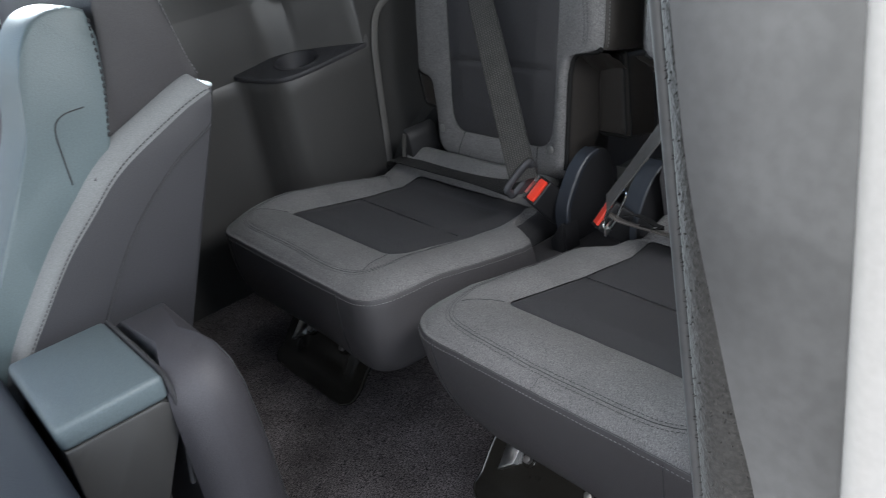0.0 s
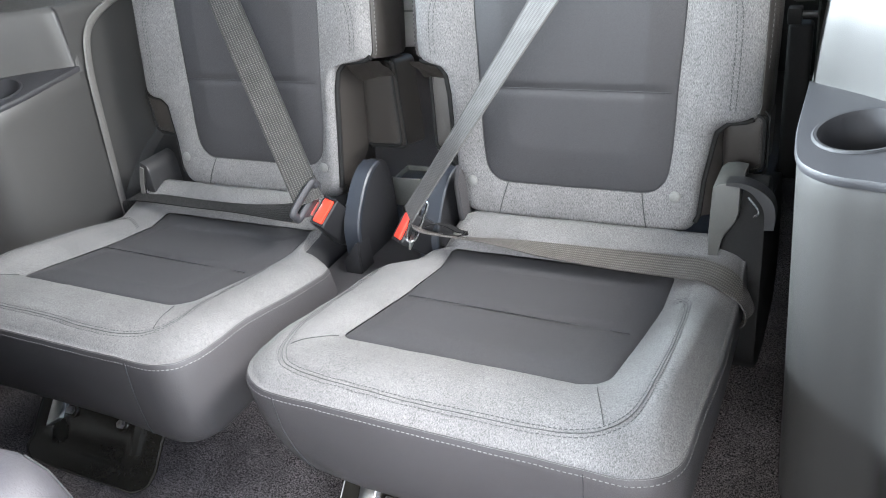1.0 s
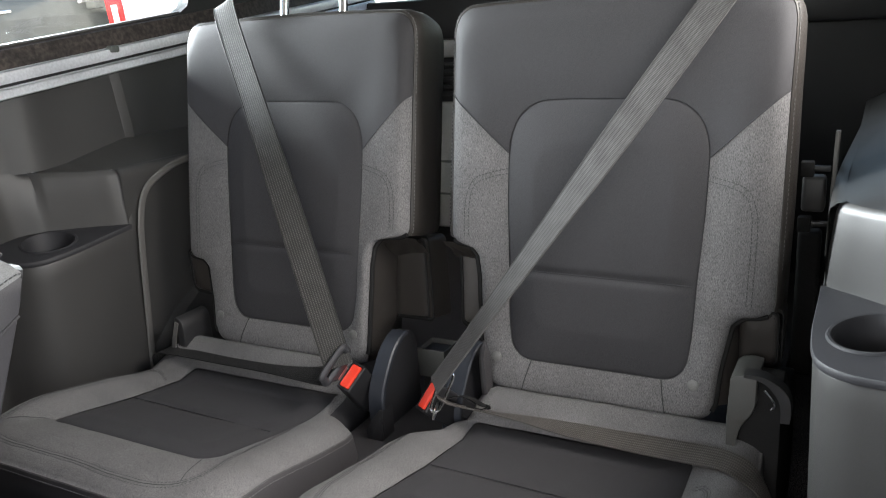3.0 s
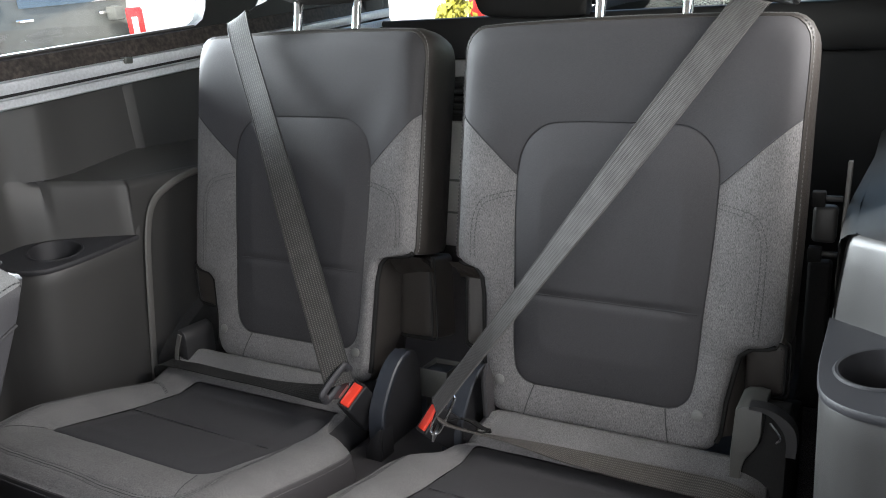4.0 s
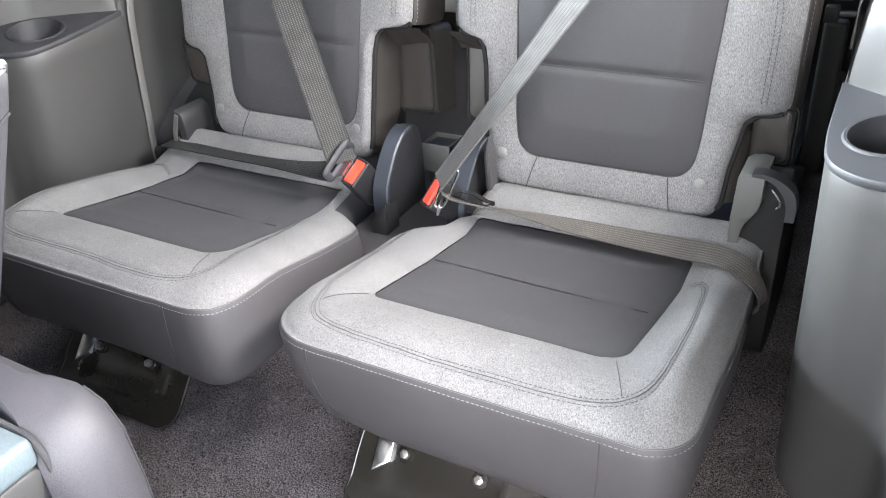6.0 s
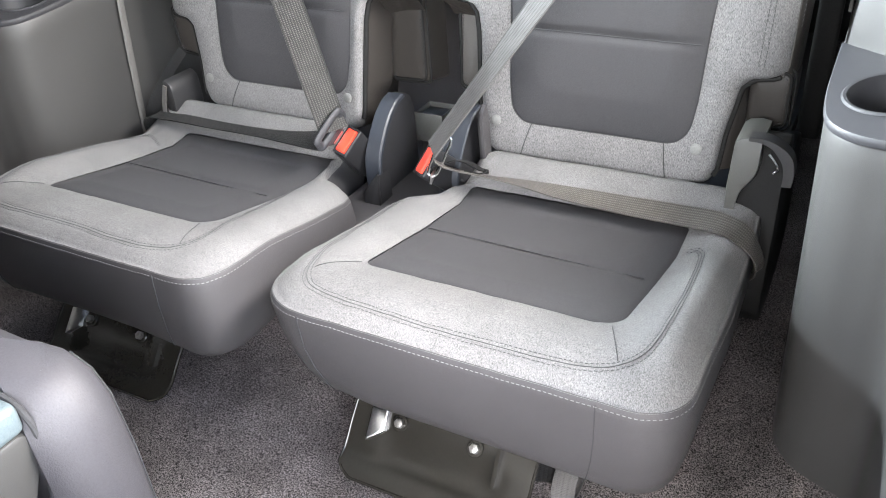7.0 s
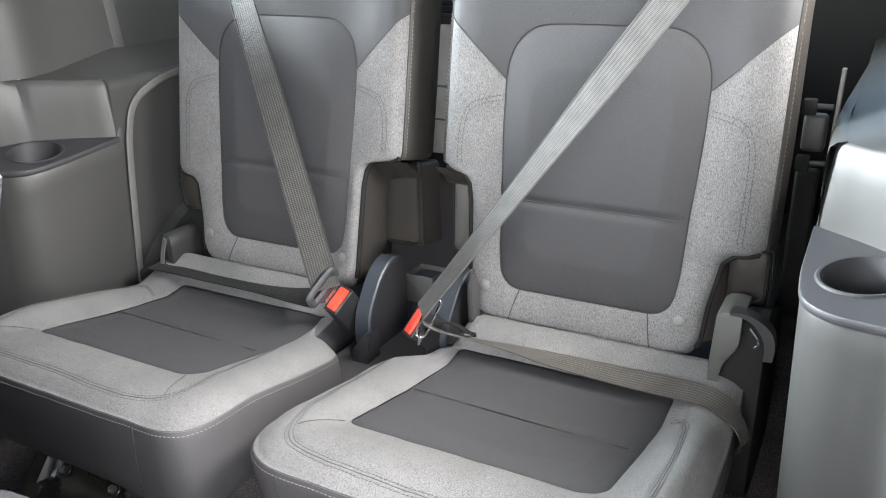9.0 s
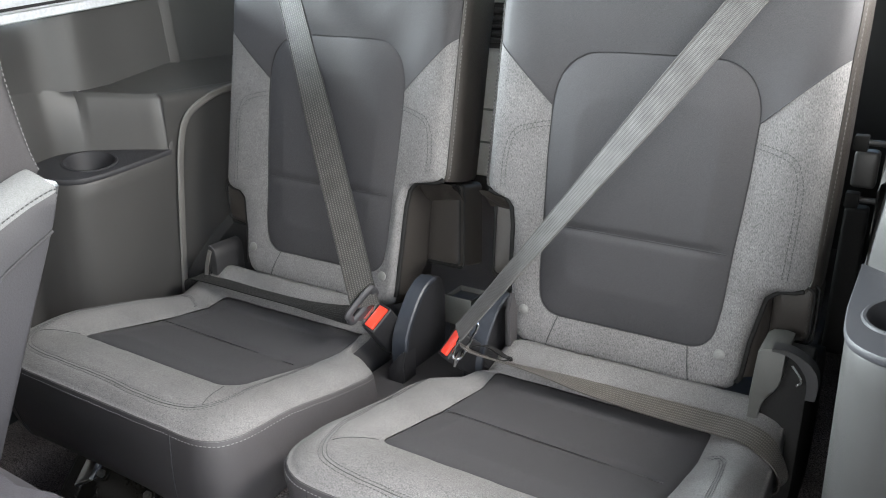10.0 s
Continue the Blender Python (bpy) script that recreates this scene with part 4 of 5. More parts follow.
def headrest(cx):
    t = thing("headrest", "black cloth headrest on two chrome posts above the seat back", "headrest", "third-row headrests", (cx, 0, 0))
    for u in (-0.050, 0.078):
        pt = part("post", tube([on_back(u, 0.60, -0.05), on_back(u, 0.70, -0.05), on_back(u, 0.76, -0.05)], 0.0078, 12), CHROME, t, "chrome post")
        part("post_sleeve", disc(on_back(u, 0.622, -0.05), on_back(0, 1) - on_back(0, 0), 0.016, 0.012, 16), PLASTIC_BLACK, pt, "black sleeve")
    rings = []
    for k, (v, hw, hd) in enumerate(((0.690, 0.07, 0.025), (0.694, 0.092, 0.038), (0.71, 0.104, 0.048), (0.78, 0.108, 0.05), (0.83, 0.10, 0.045), (0.85, 0.085, 0.035), (0.856, 0.06, 0.02))):
        rings.append([tuple(on_back(0.014 + hw * np.sign(math.cos(a)) * abs(math.cos(a)) ** 0.5, v, -0.05 + hd * np.sign(math.sin(a)) * abs(math.sin(a)) ** 0.6)) for a in np.arange(32) * 2 * math.pi / 32])
    part("pad", loft(rings, caps=(True, True)), NEOPRENE, t)
    return t


def floor_bracket(cx):
    """Black pressed plate under the seat front, with two bolts and a bright tab for a reflection."""
    t = thing("seat_bracket", "glossy black pressed steel seat bracket bolted to the floor", "bracket", "seat brackets", (cx, 0, 0))
    prof = smooth_line([(-0.319, 0.005), (-0.312, 0.010), (-0.301, 0.017), (-0.292, 0.022), (-0.284, 0.030), (-0.272, 0.045), (-0.260, 0.058), (-0.245, 0.073), (-0.22, 0.098), (-0.205, 0.112)], 3)
    rows = []
    for k, (y, z) in enumerate(prof):
        rnd_ = max(0.0, (-0.303 - y) / 0.016)
        lo_, hi_ = -0.163 + 0.022 * rnd_ ** 2, 0.087 - 0.022 * rnd_ ** 2
        rows.append([(lo_ + (hi_ - lo_) * q, y + 0.004 * rise, z - 0.004 * rise) for q in np.linspace(0, 1, 22) for rise in [max(0.0, min(1.0, (0.34 - abs(q - 0.5)) / 0.08)) * math.exp(-((y + 0.277) / 0.014) ** 2)]])
    top = loft(rows, closed=False)
    bot = ([(x, y + 0.003, z - 0.003) for x, y, z in top[0]], [q[::-1] for q in top[1]])
    plate_ = part("plate", join(top, bot), PLATE, t)
    rim = [r_[0] for r_ in rows[::-1]] + rows[0][1:-1] + [r_[-1] for r_ in rows]
    part("rim", tube(rim, 0.0018, 8), PLATE, plate_, "bright rolled edge")
    out_ = (0, -0.7, 0.7)
    for x in (-0.095, 0.009):
        ws = part("washer", disc((x, -0.257, 0.061), out_, 0.011, 0.003, 16), PLATE, t)
        part("bolt", disc((x, -0.259, 0.063), out_, 0.0065, 0.006, 6, 0.001), BOLT, ws, "bright steel bolt")
    # Bright tab puts the window reflection on the plate into steel colour.
    tab = [(-0.133, -0.284, 0.043), (-0.112, -0.272, 0.055), (-0.114, -0.2535, 0.0735), (-0.136, -0.255, 0.072)]
    part("glint_tab", loft([[(x, y + 0.006, z - 0.006) for x, y, z in tab], tab, [(x * 0.84 - 0.0198, y * 0.84 - 0.0426, z * 0.84 + 0.0097 + 0.0015) for x, y, z in tab]], caps=(True, True)), STEEL, t, "bright steel tab in place of a window reflection")
    part("lug", prism([(-0.287, 0.038), (-0.258, 0.084), (-0.235, 0.084), (-0.262, 0.050), (-0.280, 0.034)], "x", 0.040, 0.0445), PLATE, t)
    part("pedestal", box(-0.13, 0.06, -0.17, 0.1, 0.005, 0.125, 0.01), PLASTIC_BLACK, t)
    return t


for cx, m in zip(SEAT_X, (1, -1)):
    seat = thing("third_row_seat", "grey and black cloth folding car seat with stitched borders", "car seat", "third-row seats", (cx, 0, 0))
    seat_cushion(seat, m)
    seat_back(seat, m)
    headrest(cx)
    floor_bracket(cx + (0.019 if m > 0 else 0.001))

# ---- seat hinges and covers ----


def hinge_cover(x, s, w):
    """Flat plastic cover over a seat-back hinge, with a proud front rim. s: the side its face looks to."""
    t = thing("hinge_cover", "dark plastic cover over the seat hinge", "hinge cover", "hinge covers", (x, 0, 0))
    front = smooth_line([(0.088, 0.165), (0.086, 0.200), (0.088, 0.225), (0.096, 0.244), (0.112, 0.267), (0.130, 0.287), (0.152, 0.301), (0.174, 0.306)], 5)
    o = np.vstack([[(0.090, 0.06)], front, smooth_line([(0.188, 0.303), (0.200, 0.293), (0.208, 0.272)], 4), [(0.212, 0.06)]])
    part("face_plate", prism(o, "x", -w / 2 + 0.003, w / 2 - 0.002, 0.002), BUCKLE, t, "black flat plate")
    rings = []
    for u, v in ((-w / 2, 0.0), (-w / 2 + 0.002, 0.0028), (w / 2 - 0.002, 0.0028), (w / 2, 0.0005), (w / 2 - 0.0008, -0.008)):
        rings.append([(s * u, y - v * 0.75, z + v * 0.65) for y, z in front])
    part("front_rim", loft(rings, closed=False), RIM_LIT, t, "front rim tinted for the light on it")
    part("bead", tube([(s * (w / 2 - 0.0005), y + 0.0006, z - 0.001) for y, z in front], 0.0008, 6), LEDGE, t)
    return t


hinge_cover(0.238, 1, 0.028)
link = hinge_cover(0.374, -1, 0.034)
part("hinge_link", prism([(0.140, 0.20), (0.128, 0.30), (0.140, 0.325), (0.152, 0.30), (0.160, 0.20)], "x", 0.034, 0.039), VINYL, link, "dark grey hinge link")
part("hinge_link", prism([(0.150, 0.20), (0.142, 0.29), (0.152, 0.31), (0.164, 0.29), (0.170, 0.20)], "x", 0.024, 0.028), PLASTIC_BLACK, link, "black hinge link")
tray = part("centre_tray", box(0.185, 0.385, -0.02, 0.40, 0.02, 0.165, 0.02, 3), VINYL, None)
tagged(tray, "black moulded plastic tray between the two seats", "floor tray", kind="structure")
# Added sheet hides the carpet; its dark colour is the shade behind the seats.
cargo = part("cargo_shade_sheet", box(-0.30, 0.80, 0.30, 1.17, 0.13, 0.15, 0.005), VINYL, None)
tagged(cargo, "dark grey sheet added for the shade behind the seats", "cargo floor", kind="structure")
mid = thing("latch_box", "dark grey metal latch box between the seats", "latch", at=(0.252, 0.25, 0.165))
part("front_plate", box(-0.027, 0.027, -0.003, 0.0, 0.026, 0.077, 0.001), LATCH, mid)
part("back_plate", box(-0.027, 0.027, 0.050, 0.053, 0.026, 0.078, 0.001), LATCH, mid)
for k in (-1, 1):
    part("side_plate", box(*sorted((k * 0.024, k * 0.027)), 0.0, 0.050, 0.026, 0.077, 0.001), LATCH, mid)
part("foot", box(-0.020, 0.020, 0.004, 0.046, -0.002, 0.030, 0.001), PLASTIC_BLACK, mid)
part("inner_block", box(-0.0235, 0.0235, 0.001, 0.049, 0.026, 0.070, 0.002), PLASTIC_BLACK, mid, "black inner block")
part("top_lip", box(-0.028, 0.028, -0.004, 0.0, 0.077, 0.0788, 0.0008), TRIM_LINE, mid)

for cx, s in ((SEAT_X[0], -1), (SEAT_X[1], 1)):
    t = thing("recliner_cover", "grey plastic recliner cover with curved lever beside the seat" if s > 0 else "dark plastic recliner cover with pale edge beside the seat",
              "recliner", "recliner covers", (cx + s * 0.215, 0, 0))
    wide = 1.0 if s > 0 else 0.22
    def at_side(vf):
        return [(s * x * (wide if x > 0 else 1), y, z - (0.045 if s < 0 and z > 0.28 else 0)) for x, y, z in vf[0]], (vf[1] if s > 0 else [q[::-1] for q in vf[1]])
    o = [(-0.011, 0.330), (-0.004, 0.336), (0.010, 0.338), (0.022, 0.336), (0.022, 0.30), (0.019, 0.287)] + smooth_line([(0.019, 0.287), (0.012, 0.275), (0.004, 0.262), (0.000, 0.248), (-0.002, 0.228)], 4).tolist()[1:] + [(-0.014, 0.228), (-0.0145, 0.27)]
    part("fairing", at_side(prism(o, "y", 0.118, 0.19, 0.003)), FAIRING if s > 0 else PLASTIC_BLACK, t, "grey plastic fairing" if s > 0 else "black plastic fairing")
    if s < 0:
        part("blade", ribbon([(-0.012, 0.112, 0.222), (-0.006, 0.113, 0.255), (0.004, 0.114, 0.285)], [(1, 0, 0)] * 3, 0.008, 0.003), TRIM_LINE, t, "pale grey blade")
        continue
    # Near-black body drawn long to stand in for the shade beside the seat.
    o2 = smooth_line([(0.128, 0.06), (0.128, 0.22), (0.135, 0.30), (0.15, 0.328), (0.18, 0.325), (0.215, 0.285), (0.33, 0.255), (0.33, 0.06)], 5, True)
    part("shaded_inner_body", at_side(prism(o2, "x", -0.008, 0.052, 0.004)), MATTE, t)
    ou = smooth_line([(0.006, 0.341), (0.022, 0.342), (0.037, 0.338), (0.052, 0.329), (0.061, 0.317), (0.0645, 0.300), (0.0635, 0.282)], 5)
    inn = smooth_line([(0.052, 0.281), (0.052, 0.297), (0.049, 0.311), (0.042, 0.322), (0.033, 0.331), (0.020, 0.336), (0.006, 0.337)], 5)
    lever = prism(np.vstack([ou, inn]), "y", 0.112, 0.134)
    part("lever", at_side(lever), PLASTIC_BLACK, t, "curved dark plastic lever")
    cr = smooth_line([(0.0315, 0.116, 0.322), (0.040, 0.115, 0.312), (0.0445, 0.115, 0.303), (0.040, 0.115, 0.296)], 8)
    part("chrome_strip", at_side(tube(cr, 0.0016, 8)), CHROME, t, "chrome strip")

# ---- belts and buckles ----


AX = Vector((0.05, -0.65, 0.75)).normalized()      # way out of the buckle


def plate_pose(turn, axis=AX):
    """Local x across the buckle, y its thickness, z out of it; turn swings its flat side."""
    axis = Vector(axis).normalized()
    w = Vector((turn, -0.62, -0.72))
    w = (w - axis * w.dot(axis)).normalized()
    return Matrix((w, axis.cross(w), axis)).transposed().to_4x4()


def buckle(x, y, z, turn, axis=AX):
    t = thing("belt_buckle", "black seat belt buckle with red release button", "belt buckle", "belt buckles", (x, y, z))
    m = plate_pose(turn, axis)
    body_ = part("body", moved(box(-0.025, 0.025, -0.0125, 0.0125, -0.078, 0.0, 0.004, 3), m), BUCKLE, t)
    part("rim", moved(join(box(-0.024, -0.0205, -0.012, 0.012, 0.0, 0.004, 0.001), box(0.0205, 0.024, -0.012, 0.012, 0.0, 0.004, 0.001), box(-0.0205, 0.0205, -0.012, -0.0095, 0.0, 0.004, 0.001)), m), BUCKLE, t)
    part("button", moved(box(-0.020, 0.020, -0.009, 0.0085, -0.004, 0.0045, 0.002), m), RED, body_, "red plastic release button")
    part("stalk", tube([m @ Vector((0, 0, -0.06)), m @ Vector((0.0, 0.0, -0.085)), Vector((0, 0.07, -0.13))], 0.016, 10, flat=0.45), BUCKLE, t)
    part("stalk_boot", moved(box(-0.02, 0.02, -0.008, 0.008, -0.10, -0.05, 0.005), m), BUCKLE, t)
    return t


buckle(0.209, 0.067, 0.264, -0.25)
base_ = thing("hinge_flange", "thin dark plastic flange at the foot of the hinge cover", "bracket", at=(0.252, 0.062, 0.172))
part("plate", prism(smooth_line([(-0.014, -0.040), (-0.018, 0.000), (-0.016, 0.014), (-0.004, 0.030), (0.009, 0.046), (0.013, 0.044), (0.010, 0.022), (0.010, -0.040)], 3, True), "y", -0.003, 0.003, 0.001), BUCKLE, base_)
part("rib", prism([(0.004, -0.040), (0.006, 0.034), (0.011, 0.042), (0.011, -0.040)], "y", 0.0029, 0.034, 0.001), BUCKLE, base_)
buckle(0.349, 0.066, 0.255, -0.35, (-0.45, -0.60, 0.66))


def strap(name, label, pts, wid, width, mat, n=10, group="seat belts", ribs=True):
    t = thing(name, label, "seat belt", group, tuple(pts[0]))
    o = np.array(pts[0])
    p = smooth_line(pts, n) - o
    w = smooth_line(wid, n)
    wb = part("webbing", ribbon(p, w, width, 0.0014, 0.0004), mat, t)
    way = np.concatenate([[0], np.cumsum(np.linalg.norm(np.diff(p, axis=0), axis=1))])
    layer = wb.data.uv_layers.new(name="strap")
    for loop in wb.data.loops:
        k, i = divmod(loop.vertex_index, 18)
        layer.data[loop.index].uv = (width * ((i if i < 9 else 17 - i) / 8 - 0.5), way[k])
    tt = np.gradient(p, axis=0)
    tt /= np.linalg.norm(tt, axis=1)[:, None]
    a = w - tt * np.sum(w * tt, 1)[:, None]
    a /= np.linalg.norm(a, axis=1)[:, None]
    m = np.cross(a, tt)
    for k in (-0.47, 0.47):
        part("edge_cord", tube(p + a * width * k, 0.0011, 6, up=(0.3, 0.9, 0.2)), mat, wb)
    if ribs:
        for k in np.linspace(-0.36, 0.36, 7):
            for sg in (-1, 1):
                part("woven_rib", tube(p + a * width * k + m * sg * 0.0004, 0.0007, 5, up=(0.3, 0.9, 0.2)), mat, wb)
    return t


TL, TR = Vector((-0.124, 0.254, 0.830)), Vector((0.729, 0.252, 0.818))
BL, BR = Vector((0.201, 0.046, 0.296)), Vector((0.369, 0.058, 0.286))


def shoulder(top, low, sx, wlow, wmid, wtop, mat, label):
    out = top + Vector((sx * 0.012, 0.03, 0.022))
    pts = [low + (low - top).normalized() * (0.003 if sx < 0 else 0.004), low, low.lerp(top, 0.12), low.lerp(top, 0.4), low.lerp(top, 0.7), top, out, top + Vector((sx * 0.03, 0.11, 0.05)), top + Vector((sx * 0.06, 0.20, 0.14))]
    return strap("shoulder_belt", label, pts, [wlow, wlow, wlow, wmid, wtop, wtop, wtop, wtop, wtop], 0.046, mat, ribs=False)


shoulder(TL, BL, -1, (0.61, 0.78, 0.13), (0.72, 0.62, 0.3), (0.85, 0.25, 0.5), WEB_KNIT_SHADED, "knit shoulder belt, darkened for weaker light, crossing the seat back to its buckle")
shoulder(TR, BR, 1, (0.55, -0.68, -0.13), (0.60, -0.62, -0.32), (0.72, -0.34, -0.52), WEB, "grey ribbed shoulder belt crossing the seat back to its buckle")
guide = thing("belt_guide", "black plastic belt guide on the seat shoulder", "belt guide", at=(0.772, 0.262, 0.838))
part("loop", tube(smooth_line([(-0.035, 0, 0.004), (-0.02, -0.012, 0.010), (0.012, -0.012, 0.004), (0.022, 0, -0.008), (0.0, 0.012, -0.004)], 6, True), 0.005, 8, closed=True), PLASTIC_BLACK, guide)
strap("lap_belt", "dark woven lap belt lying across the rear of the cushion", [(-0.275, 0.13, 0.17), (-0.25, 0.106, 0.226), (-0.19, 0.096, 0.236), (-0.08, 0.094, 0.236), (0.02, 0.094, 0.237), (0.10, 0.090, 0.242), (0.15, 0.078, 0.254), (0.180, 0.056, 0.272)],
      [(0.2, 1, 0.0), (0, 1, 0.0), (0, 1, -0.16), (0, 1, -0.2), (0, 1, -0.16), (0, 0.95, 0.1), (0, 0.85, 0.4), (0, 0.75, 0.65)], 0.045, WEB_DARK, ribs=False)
strap("lap_belt", "brown-grey woven lap belt lying across the rear of the cushion", [(0.366, 0.060, 0.262), (0.388, 0.070, 0.247), (0.437, 0.082, 0.238), (0.498, 0.088, 0.234), (0.558, 0.088, 0.231), (0.642, 0.086, 0.230), (0.719, 0.084, 0.231), (0.772, 0.076, 0.235), (0.802, 0.072, 0.226), (0.822, 0.070, 0.206), (0.826, 0.074, 0.178), (0.808, 0.080, 0.150)],
      [(-0.35, 0.8, -0.35), (-0.3, 0.85, -0.42), (-0.25, 0.88, -0.44), (-0.15, 0.93, -0.28), (-0.05, 0.98, -0.10), (0, 1, 0.03), (0, 1, 0.08), (0, 1, 0.05), (0.2, 1, 0), (0.1, 1, -0.3), (0, 1, -0.5), (0, 1, -0.5)], 0.047, WEB_BROWN)


def tongue(x, y, z, turn):
    t = thing("belt_tongue", "dark grey plastic belt tongue with a steel blade", "belt tongue", "belt tongues", (x, y, z))
    m = plate_pose(turn)
    lp = [m @ Vector(p) for p in smooth_line([(-0.025, 0, -0.009), (-0.028, 0, 0.003), (-0.023, 0, 0.012), (0.023, 0, 0.012), (0.028, 0, 0.003), (0.025, 0, -0.009)], 6, True)]
    part("loop", tube(lp, 0.0066, 10, up=m.to_3x3() @ Vector((0.01, 1, 0.01)), closed=True, flat=0.75), LEDGE, t, "dark grey plastic loop")
    part("neck", moved(prism(resample([(-0.026, -0.006), (0.026, -0.006), (0.017, -0.022), (-0.017, -0.022), (-0.026, -0.006)], 40), "y", -0.004, 0.004, 0.0015), m), LEDGE, t, "dark grey plastic neck")
    part("blade", moved(box(-0.012, 0.012, -0.0012, 0.0012, -0.045, -0.008, 0.0005), m), STEEL, t, "bright steel blade")
    return t


tongue(0.198, 0.044, 0.292, -0.25)
edge = thing("belt_tongue", "steel belt tongue with chrome slotted loop in its buckle", "belt tongue", "belt tongues", (0.377, 0.060, 0.265))
loop_ = smooth_line([(0.013, 0.012, 0.028), (0.002, 0.010, 0.031), (-0.008, 0.0, 0.012), (-0.016, -0.010, -0.016), (-0.012, -0.012, -0.024), (-0.003, -0.008, -0.020), (0.006, 0.002, 0.004)], 5, True)
part("loop", tube(loop_, 0.0021, 8, up=(0.3, -0.8, 0.4), closed=True), CHROME, edge, "chrome loop")
part("blade", ribbon([(-0.010, -0.006, -0.018), (-0.014, -0.004, -0.034)], [(-0.3, 0.85, -0.4)] * 2, 0.022, 0.003), STEEL, edge, "bright steel blade")
fold_ = thing("belt_fold", "small twisted fold of dark lap belt webbing", "belt fold", "seat belts", (0.405, 0.078, 0.247))
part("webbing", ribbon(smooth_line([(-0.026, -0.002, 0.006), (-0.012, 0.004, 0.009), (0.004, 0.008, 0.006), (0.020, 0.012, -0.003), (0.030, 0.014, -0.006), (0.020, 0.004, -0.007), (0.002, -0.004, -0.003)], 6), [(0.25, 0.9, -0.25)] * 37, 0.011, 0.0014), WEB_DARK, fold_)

strap("floor_strap", "grey ribbed webbing pull strap looped on the carpet", [(0.684, -0.17, 0.055), (0.684, -0.20, 0.050), (0.684, -0.232, 0.042), (0.685, -0.248, 0.026), (0.685, -0.243, 0.013), (0.684, -0.20, 0.010)],
      [(1, 0.15, 0.05)] * 6, 0.028, WEB, group="")
strap("floor_strap", "black webbing pull strap looped on the carpet", [(0.655, -0.17, 0.045), (0.655, -0.20, 0.044), (0.655, -0.222, 0.036), (0.656, -0.232, 0.022), (0.656, -0.226, 0.012), (0.655, -0.19, 0.010)],
      [(1, 0.25, 0.05)] * 6, 0.022, WEB_DARK, group="")

# ---- behind the right seat: striker rail ----
plate = thing("striker_rail", "grey metal striker rail with black hooks on the cargo side", "rail", at=(0.864, 0.36, 0.436))
part("bar", moved(box(-0.003, 0.003, -0.010, 0.010, 0.0, 0.18, 0.001), pose(0, 0, 0, -3, 1, 0)), TRIM_LINE, plate)
for z in (0.046, 0.127):
    hook_ = part("hook", box(-0.034, -0.002, -0.004, 0.004, z - 0.004, z + 0.004, 0.002), PLASTIC_BLACK, plate, "black striker hook")
    part("hook_end", box(-0.042, -0.024, -0.010, 0.008, z - 0.012, z + 0.010, 0.002), MATTE, hook_)
part("housing", box(-0.040, -0.008, 0.006, 0.034, 0.060, 0.113, 0.006, 3), PLASTIC, plate)
part("housing_foot", box(-0.042, -0.010, 0.008, 0.040, -0.20, 0.030, 0.006, 3), MATTE, plate)

# ---- second row: left seat, folded centre part ----
sec = thing("second_row_seat", "slate leather second-row seat with heather strip along its shoulder", "car seat", at=(0.0, -0.45, 0.0))
SH = [(0.055, 0.582), (-0.02, 0.565), (-0.08, 0.546), (-0.115, 0.525), (-0.15, 0.492), (-0.184, 0.455), (-0.235, 0.395), (-0.282, 0.34)]
side = SH + [(-0.32, 0.25), (-0.30, 0.12), (-0.15, 0.10), (-0.07, 0.28), (0.045, 0.55)]
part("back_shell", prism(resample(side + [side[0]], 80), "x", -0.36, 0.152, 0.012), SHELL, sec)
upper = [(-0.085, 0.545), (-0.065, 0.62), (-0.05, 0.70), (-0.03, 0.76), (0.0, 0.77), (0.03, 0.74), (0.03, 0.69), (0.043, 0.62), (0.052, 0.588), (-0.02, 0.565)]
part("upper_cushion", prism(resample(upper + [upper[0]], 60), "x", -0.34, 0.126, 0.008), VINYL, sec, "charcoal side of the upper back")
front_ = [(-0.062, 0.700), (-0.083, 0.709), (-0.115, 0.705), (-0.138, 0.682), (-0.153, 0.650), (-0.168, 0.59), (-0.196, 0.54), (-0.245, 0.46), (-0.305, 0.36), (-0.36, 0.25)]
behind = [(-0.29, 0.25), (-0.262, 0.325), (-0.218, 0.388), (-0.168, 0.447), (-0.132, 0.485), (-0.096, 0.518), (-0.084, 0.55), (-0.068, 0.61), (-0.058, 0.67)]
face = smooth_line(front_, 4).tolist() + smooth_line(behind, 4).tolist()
part("back_face", prism(resample(face + [face[0]], 120), "x", 0.030, 0.142, 0.008), LEATHER_PALE, sec, "pale leather front bolster tinted with blue window light")
crown = [(y + 0.022, z) for y, z in face if z < 0.59]
part("face_insert", prism(resample(crown + [crown[0]], 100), "x", -0.36, 0.028, 0.006), HEATHER, sec, "pale heather cloth centre")
part("bolster_seam", tube(smooth_line([(0.1425, -0.100, 0.60), (0.1425, -0.125, 0.598), (0.143, -0.138, 0.585), (0.143, -0.141, 0.55), (0.143, -0.142, 0.52)], 6), 0.0008, 6), SEAM, sec)
edge_r = smooth_line([(0.150, 0.046, 0.568), (0.153, 0.042, 0.580), (0.154, -0.012, 0.562), (0.154, -0.085, 0.527), (0.154, -0.133, 0.488), (0.154, -0.177, 0.449), (0.154, -0.223, 0.396), (0.154, -0.262, 0.346), (0.154, -0.30, 0.27)], 8)
